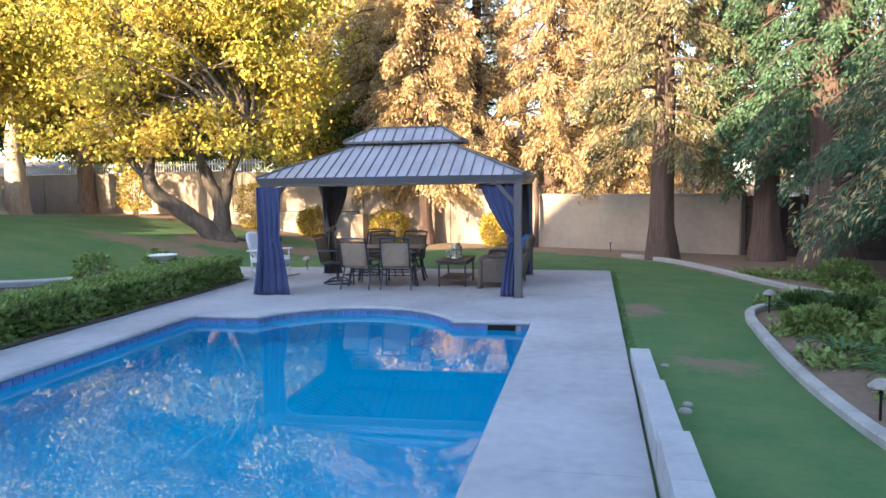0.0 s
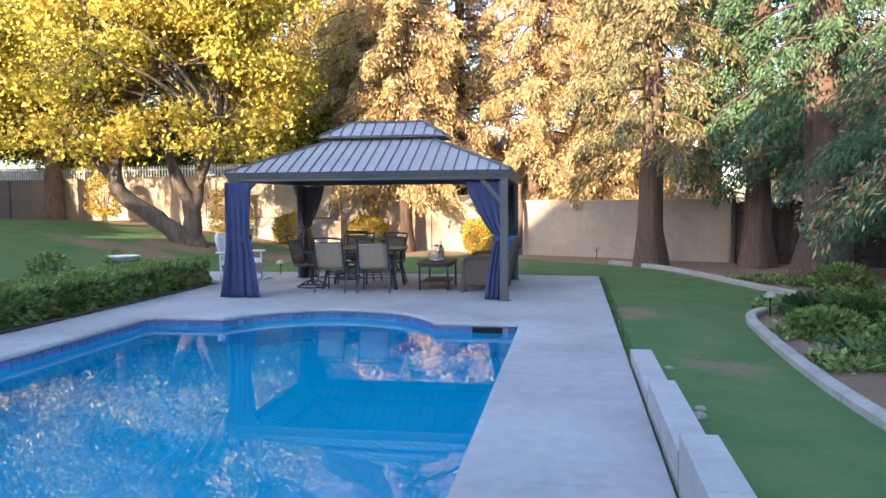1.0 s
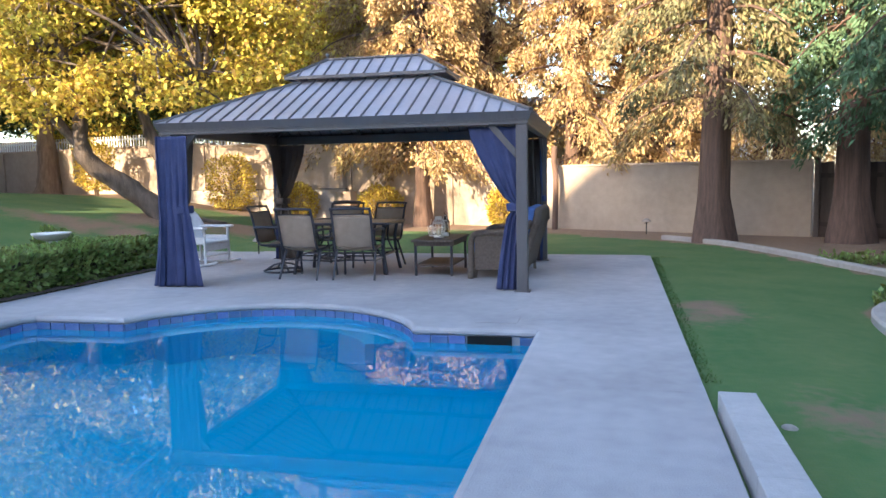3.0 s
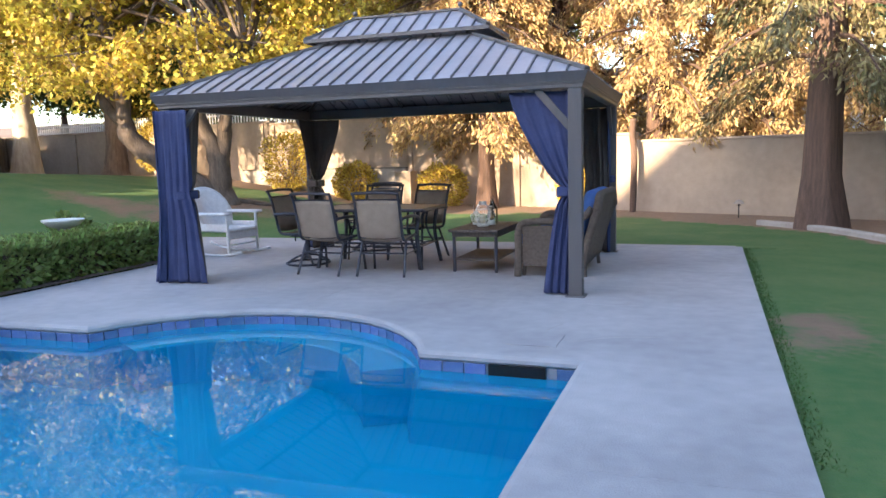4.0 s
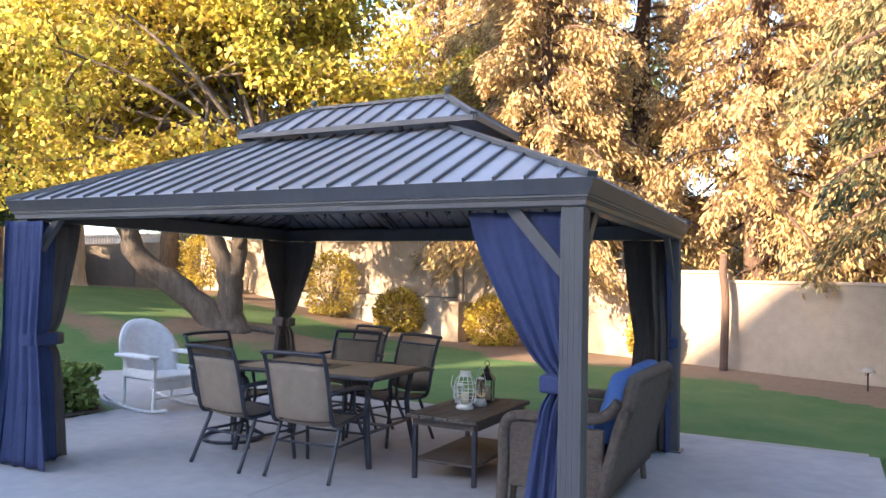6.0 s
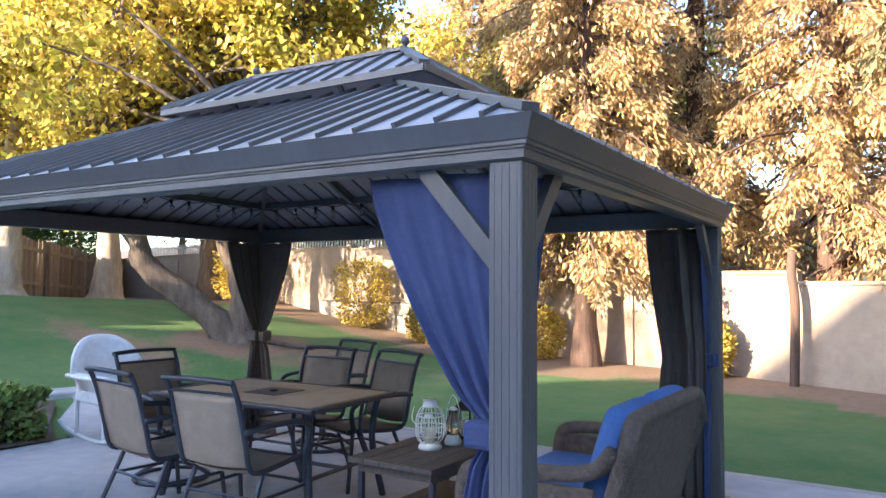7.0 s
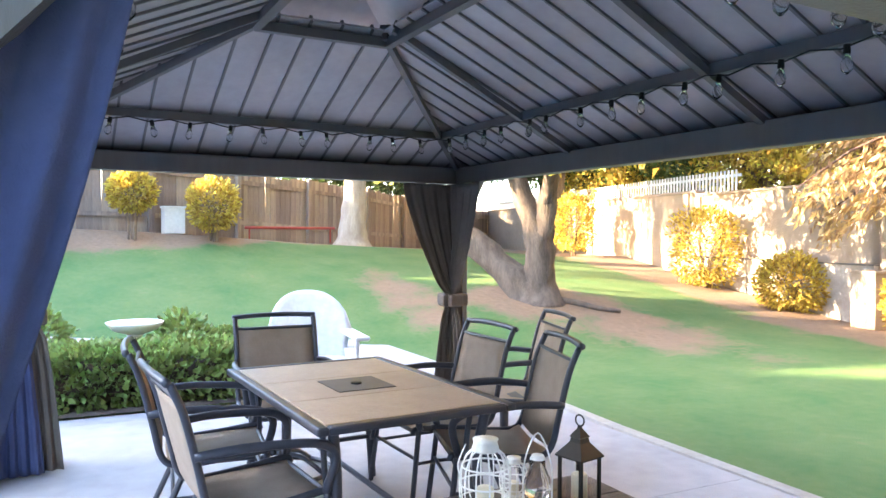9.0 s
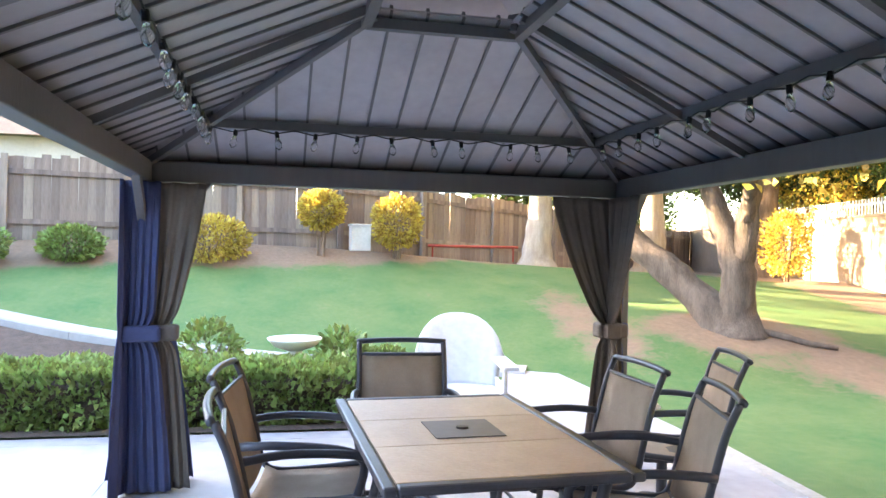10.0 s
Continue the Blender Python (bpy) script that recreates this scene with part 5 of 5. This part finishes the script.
# ---------------------------------------------------------------- shrubs
def bush(at, rx, ry, rz, material, label, seed, n=2600, size=0.07, stem=0.0, name="shrub", boxy=0.0):
    ob = thing(name, Matrix.Translation((*at, height(*at) - 0.02)), label, "shrub")
    rr, rng = random.Random(seed), np.random.default_rng(seed)
    bm = bmesh.new()
    for k in range(9):
        a = rr.uniform(0, 6.28)
        e = Vector((rx * 0.6 * math.cos(a), ry * 0.6 * math.sin(a), stem + rz * rr.uniform(0.8, 1.5)))
        tube(bm, smooth_line([(0.06 * math.cos(a), 0.06 * math.sin(a), 0), (e.x * 0.35, e.y * 0.35, e.z * 0.5), e], 3), [0.022] * 3 + [0.014] * 3 + [0.006], 5)
    part("stem", bm, BARK, ob)
    v = rng.normal(size=(n, 3))
    v /= np.linalg.norm(v, axis=1)[:, None]
    if boxy:
        v /= (np.abs(v) ** 4).sum(1)[:, None] ** (0.25 * boxy)
    lump = np.array([1 + 0.22 * noise.noise(Vector(p) * 2.2 + Vector((seed, 0, 0))) for p in v])
    p = v * (rng.uniform(0.25, 1.0, n) ** 0.35 * lump)[:, None] * np.array([rx, ry, rz]) + np.array([0, 0, stem + rz * 0.97])
    leaves("foliage", p, size, size * 0.6, material, ob, v + np.array([0, 0, 0.2]), rng)
    return ob


gold = "golden-leaved shrub against the stucco wall"
for k, (x, y, rx, rz, st) in enumerate(((-11.1, 25.3, 0.66, 0.78, 0.1), (-8.8, 24.95, 0.64, 0.52, 0.0), (-6.05, 24.3, 0.64, 0.54, 0.0), (-2.55, 23.6, 0.40, 0.52, 0.0), (-16.0, 25.6, 0.55, 0.72, 0.25))):
    bush((x, y), rx, rx * 0.8, rz, BUSH_Y, gold, 110 + k, 3200, 0.075, st, boxy=1.0 if k in (0, 4) else 0.0)
for k, (x, y, rx, rz, st) in enumerate(((-14.9, 16.1, 0.50, 0.52, 0.25), (-14.7, 14.6, 0.42, 0.38, 0.55), (-14.1, 12.6, 0.70, 0.42, 0.0), (-13.8, 10.4, 0.5, 0.30, 0.0), (-13.3, 9.0, 0.6, 0.4, 0.0))):
    bush((x, y), rx, rx, rz, BUSH_Y if k < 3 else HEDGE_L, "round golden topiary shrub before the board fence" if k < 2 else "low shrub before the board fence", 130 + k, 2600, 0.08, st)

# dark shrubs added to stand for the brown shade above the west fence
for k, (x, y, r, h) in enumerate(((-24.4, 23.2, 1.5, 1.7), (-26.3, 25.2, 1.6, 1.9), (-28.2, 27.4, 1.7, 2.0), (-22.6, 20.6, 1.3, 1.5))):
    bush((x, y), r, r, h, LEAF_G, "dark green shrub added for the shade beyond the fence", 260 + k, 5200, 0.15, 0.2)

# hedge
def hedge_block(m, L, W, H, seed):
    ob = thing("hedge", m, "clipped low green hedge beside the deck", "hedge", "hedge along the deck")
    rng = np.random.default_rng(seed)
    rr = random.Random(seed)
    bm = bmesh.new()
    for k in range(14):
        x, y = rr.uniform(-L / 2, L / 2), rr.uniform(-W / 4, W / 4)
        tube(bm, [(x, y, 0), (x + rr.uniform(-0.1, 0.1), y, H * 0.5), (x + rr.uniform(-0.2, 0.2), y + rr.uniform(-0.2, 0.2), H * 0.9)], [0.015, 0.01, 0.005], 5)
    part("stem", bm, BARK, ob)
    n = int(4600 * L)
    p = rng.uniform(-1, 1, size=(n, 3))
    face = rng.integers(0, 5, n)
    ax = np.where(face < 2, 1, np.where(face < 4, 2, 0))
    sign = np.where(rng.random(n) < 0.5, -1.0, 1.0)
    sign = np.where(ax == 2, np.abs(sign), sign)
    p[np.arange(n), ax] = sign * rng.uniform(0.6, 1.0, n) ** 0.5
    nz = np.array([noise.noise((q[0] * L * 1.6 + seed, q[1] * 1.5, q[2] * 1.5)) for q in p])
    p *= (1 + 0.20 * nz)[:, None]
    d = p.copy()
    p = p * np.array([L / 2, W / 2, H / 2]) + np.array([0, 0, H / 2])
    leaves("foliage", p, 0.074, 0.048, HEDGE_L, ob, d * np.array([0.4, 1, 1]) + np.array([0, 0, 0.3]), rng)
    # dark mulch-coloured box stands in for the shade inside the foliage
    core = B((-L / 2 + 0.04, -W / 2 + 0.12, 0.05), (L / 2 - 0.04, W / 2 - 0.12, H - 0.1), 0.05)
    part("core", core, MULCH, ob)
    return ob


for k in range(5):
    hedge_block(pose(-7.05, 13.9 - 2.0 * k, 0.0, 0, 0, 90), 2.06, 0.95, 0.44, 150 + k)

# plants in the mulch bed, bird bath, garden lamps and stones
for k, (x, y, r, h) in enumerate(((-8.6, 13.25, 0.34, 0.36), (-8.15, 14.65, 0.30, 0.33), (-9.2, 9.6, 0.6, 0.35), (-8.7, 15.2, 0.2, 0.2), (-8.6, 7.6, 0.5, 0.4))):
    bush((x, y), r, r, h, HEDGE_L, "leafy green plant in the mulch bed", 170 + k, 700, 0.085, 0.05, "bed_plant")
bath = thing("bird_bath", pose(-7.75, 14.15, 0.02), "small white stone bird bath in the mulch bed", "bird bath")
part("pedestal", lathe([(0.13, 0), (0.13, 0.03), (0.06, 0.08), (0.05, 0.36), (0.08, 0.46)], 18), WHITE, bath, smooth=True)
part("bowl", lathe([(0.08, 0.46), (0.20, 0.50), (0.26, 0.56), (0.27, 0.58), (0.24, 0.58), (0.12, 0.53)], 20), WHITE, bath, smooth=True)


def stone(at, r, seed, label="rounded garden stone in the flower bed"):
    bm = bmesh.new()
    bmesh.ops.create_icosphere(bm, subdivisions=2, radius=r)
    for v in bm.verts:
        v.co *= 1 + 0.3 * noise.noise(v.co / r * 0.9 + Vector((seed, 0, 0)))
        v.co.z *= 0.6
    ob = link("stone", bm, STONE, None, smooth=True)
    ob.location = at
    tagged(ob, label, "stone")


for k, (x, y, z, r) in enumerate(((-8.0, 11.3, 0.06, 0.14), (-7.95, 11.8, 0.06, 0.16), (-8.05, 12.4, 0.05, 0.12), (-8.1, 10.7, 0.05, 0.15), (1.16, 7.60, -0.05, 0.06), (1.20, 7.82, -0.06, 0.05), (1.15, 9.2, -0.06, 0.045))):
    stone((x, y, z), r, k)


def path_lamp(x, y, label):
    z = height(x, y)
    ob = thing("path_lamp", pose(x, y, z), label, "garden lamp")
    part("stake", T([(0, 0, -0.05), (0, 0, 0.30)], 0.012, 8), BLACK, ob)
    part("shade", lathe([(0.10, 0.28), (0.105, 0.29), (0.05, 0.345), (0.012, 0.36)], 18), STONE, ob, smooth=True)
    part("lens", lathe([(0.035, 0.23), (0.04, 0.285)], 14), GLASS, ob)
    return ob


path_lamp(3.05, 13.2, "small dark path lamp in the planting bed")
path_lamp(2.75, 7.9, "small dark path lamp in the planting bed")
path_lamp(0.9, 22.3, "small path lamp before the garden wall")
path_lamp(-5.95, 17.0, "small dark path lamp beside the deck")


# strap-leaved plants and low green in the east bed
def strap_plant(x, y, n, L, seed):
    z = height(x, y)
    ob = thing("strap_plant", pose(x, y, z), "green strap-leaved plant in the shaded bed", "plant", "bed plants")
    rr = random.Random(seed)
    for k in range(n):
        a, l = rr.uniform(0, 6.28), L * rr.uniform(0.7, 1.2)
        out = Vector((math.cos(a), math.sin(a), 0))
        s = Vector((-out.y, out.x, 0))
        bm = bmesh.new()
        rows = []
        for t in (0, 0.25, 0.5, 0.75, 1.0):
            c = out * l * 0.8 * t + Vector((0, 0, l * (1.15 * t - 0.85 * t * t)))
            w = 0.028 * (1 - t ** 2.5) + 0.002
            rows.append([bm.verts.new(c - s * w), bm.verts.new(c - Vector((0, 0, 0.01))), bm.verts.new(c + s * w)])
        for q, r in zip(rows, rows[1:]):
            for i in range(2):
                bm.faces.new((q[i], q[i + 1], r[i + 1], r[i]))
        part("leaf", bm, STRAP, ob, smooth=True)
    return ob


for k, (x, y) in enumerate(((3.3, 8.9), (3.6, 9.6), (3.15, 10.2), (3.9, 8.4), (3.4, 12.7))):
    strap_plant(x, y, 26, 0.55, 200 + k)
for k, (x, y, r, h) in enumerate(((3.3, 11.6, 0.40, 0.17), (3.8, 12.2, 0.45, 0.2), (4.3, 11.2, 0.5, 0.25), (3.55, 13.1, 0.35, 0.16), (4.7, 13.0, 0.5, 0.25), (3.5, 7.2, 0.4, 0.2), (5.0, 16.2, 0.5, 0.25), (4.6, 9.6, 0.5, 0.3), (4.0, 10.2, 0.4, 0.2), (5.4, 11.8, 0.6, 0.35))):
    bush((x, y), r, r, h, LEAF_G if k % 2 else HEDGE_L, "low green plant in the shaded bed", 220 + k, 1500, 0.08, 0.02, "bed_plant")

# slim trunk before the north wall, and a log by the forked tree
slim = thing("slim_tree", pose(-1.25, 23.45, height(-1.25, 23.45)), "slim dark trunk standing before the garden wall", "tree")
part("trunk", T(smooth_line([(0, 0, -0.1), (0.03, 0, 1.2), (-0.02, 0.05, 1.7), (0.0, 0.06, 2.05)], 5), 0.07, 10), REDBARK, slim, smooth=True)
log = link("log", T(smooth_line([(x, y, height(x, y) + 0.035) for x, y in ((-9.62, 20.50), (-9.40, 20.78), (-9.18, 20.98), (-9.02, 21.30))], 4), [0.06 - 0.0025 * k for k in range(13)], 10), FORKBARK, None, smooth=True)
tagged(log, "fallen brown branch lying beside the forked tree", "log")

# low green cover over the shaded bed
rng = np.random.default_rng(77)
cover = []
for x, y in zip(rng.uniform(2.6, 8.0, 60000), rng.uniform(5.5, 17.5, 60000)):
    if x > bed_x(y) + 0.18 and noise.noise((x * 0.9, y * 0.9, 7)) > -0.12 + 0.25 * step(13, 17, y):
        cover.append((x, y, height(x, y) + abs(rng.normal()) * 0.07))
gc = leaves("ground_cover", cover, 0.075, 0.045, HEDGE_L, None, np.tile([0, 0, 0.8], (len(cover), 1)) + rng.normal(size=(len(cover), 3)) * 0.5, rng)
tagged(gc, "low green ground cover in the shaded bed", "plants", kind="stuff")

# red rail and a pale box before the board fence
hose = thing("hose_rail", pose(-15.9, 18.0, height(-15.9, 18.0)), "red metal rail leaning by the board fence", "rail")
RED = mat("red_paint", (0.35, 0.05, 0.04), None, 0.5, scale=9)
part("bar", T([(0.0, -1.1, 0.32), (0.0, 0.9, 0.32)], 0.03, 8), RED, hose)
for y in (-1.0, 0.8):
    part("leg", T([(0.0, y, 0.0), (0.0, y, 0.32)], 0.02, 6), RED, hose)
box_ = thing("utility_box", pose(-15.4, 15.4, height(-15.4, 15.4), 0, 0, 10), "pale grey utility box before the board fence", "utility box")
part("body", B((-0.12, -0.2, 0), (0.12, 0.2, 0.5), 0.01), WHITE, box_)
part("lid", B((-0.14, -0.22, 0.5), (0.14, 0.22, 0.54), 0.01), WHITE, box_)

# ---------------------------------------------------------------- grass blades near the deck
rng = np.random.default_rng(9)
cand = np.concatenate([
    np.stack([rng.uniform(-10, 1.2, 4500), 17.36 + rng.random(4500) ** 1.8 * 0.12], 1),
    np.stack([0.80 + rng.random(4000) ** 1.8 * 0.10, rng.uniform(9.4, 17.4, 4000)], 1)])
ok = []
for x, y in cand:
    if x < 0.8 and y < 17.38 + (0.14 if x < -5 else 0) or (0.79 < x < 1.02 and y < 9.97) or (x < -9.0 and y < 17.5) or x > bed_x(y) - 0.12:
        continue
    ok.append((x, y, height(x, y) - 0.005))
ok = np.array(ok)
grass = leaves("grass", ok, 0.024, 0.006, BLADE, None, np.tile([0, 0, 0.35], (len(ok), 1)), rng)
tagged(grass, "short mown grass blades at the deck edge", "grass", kind="stuff")
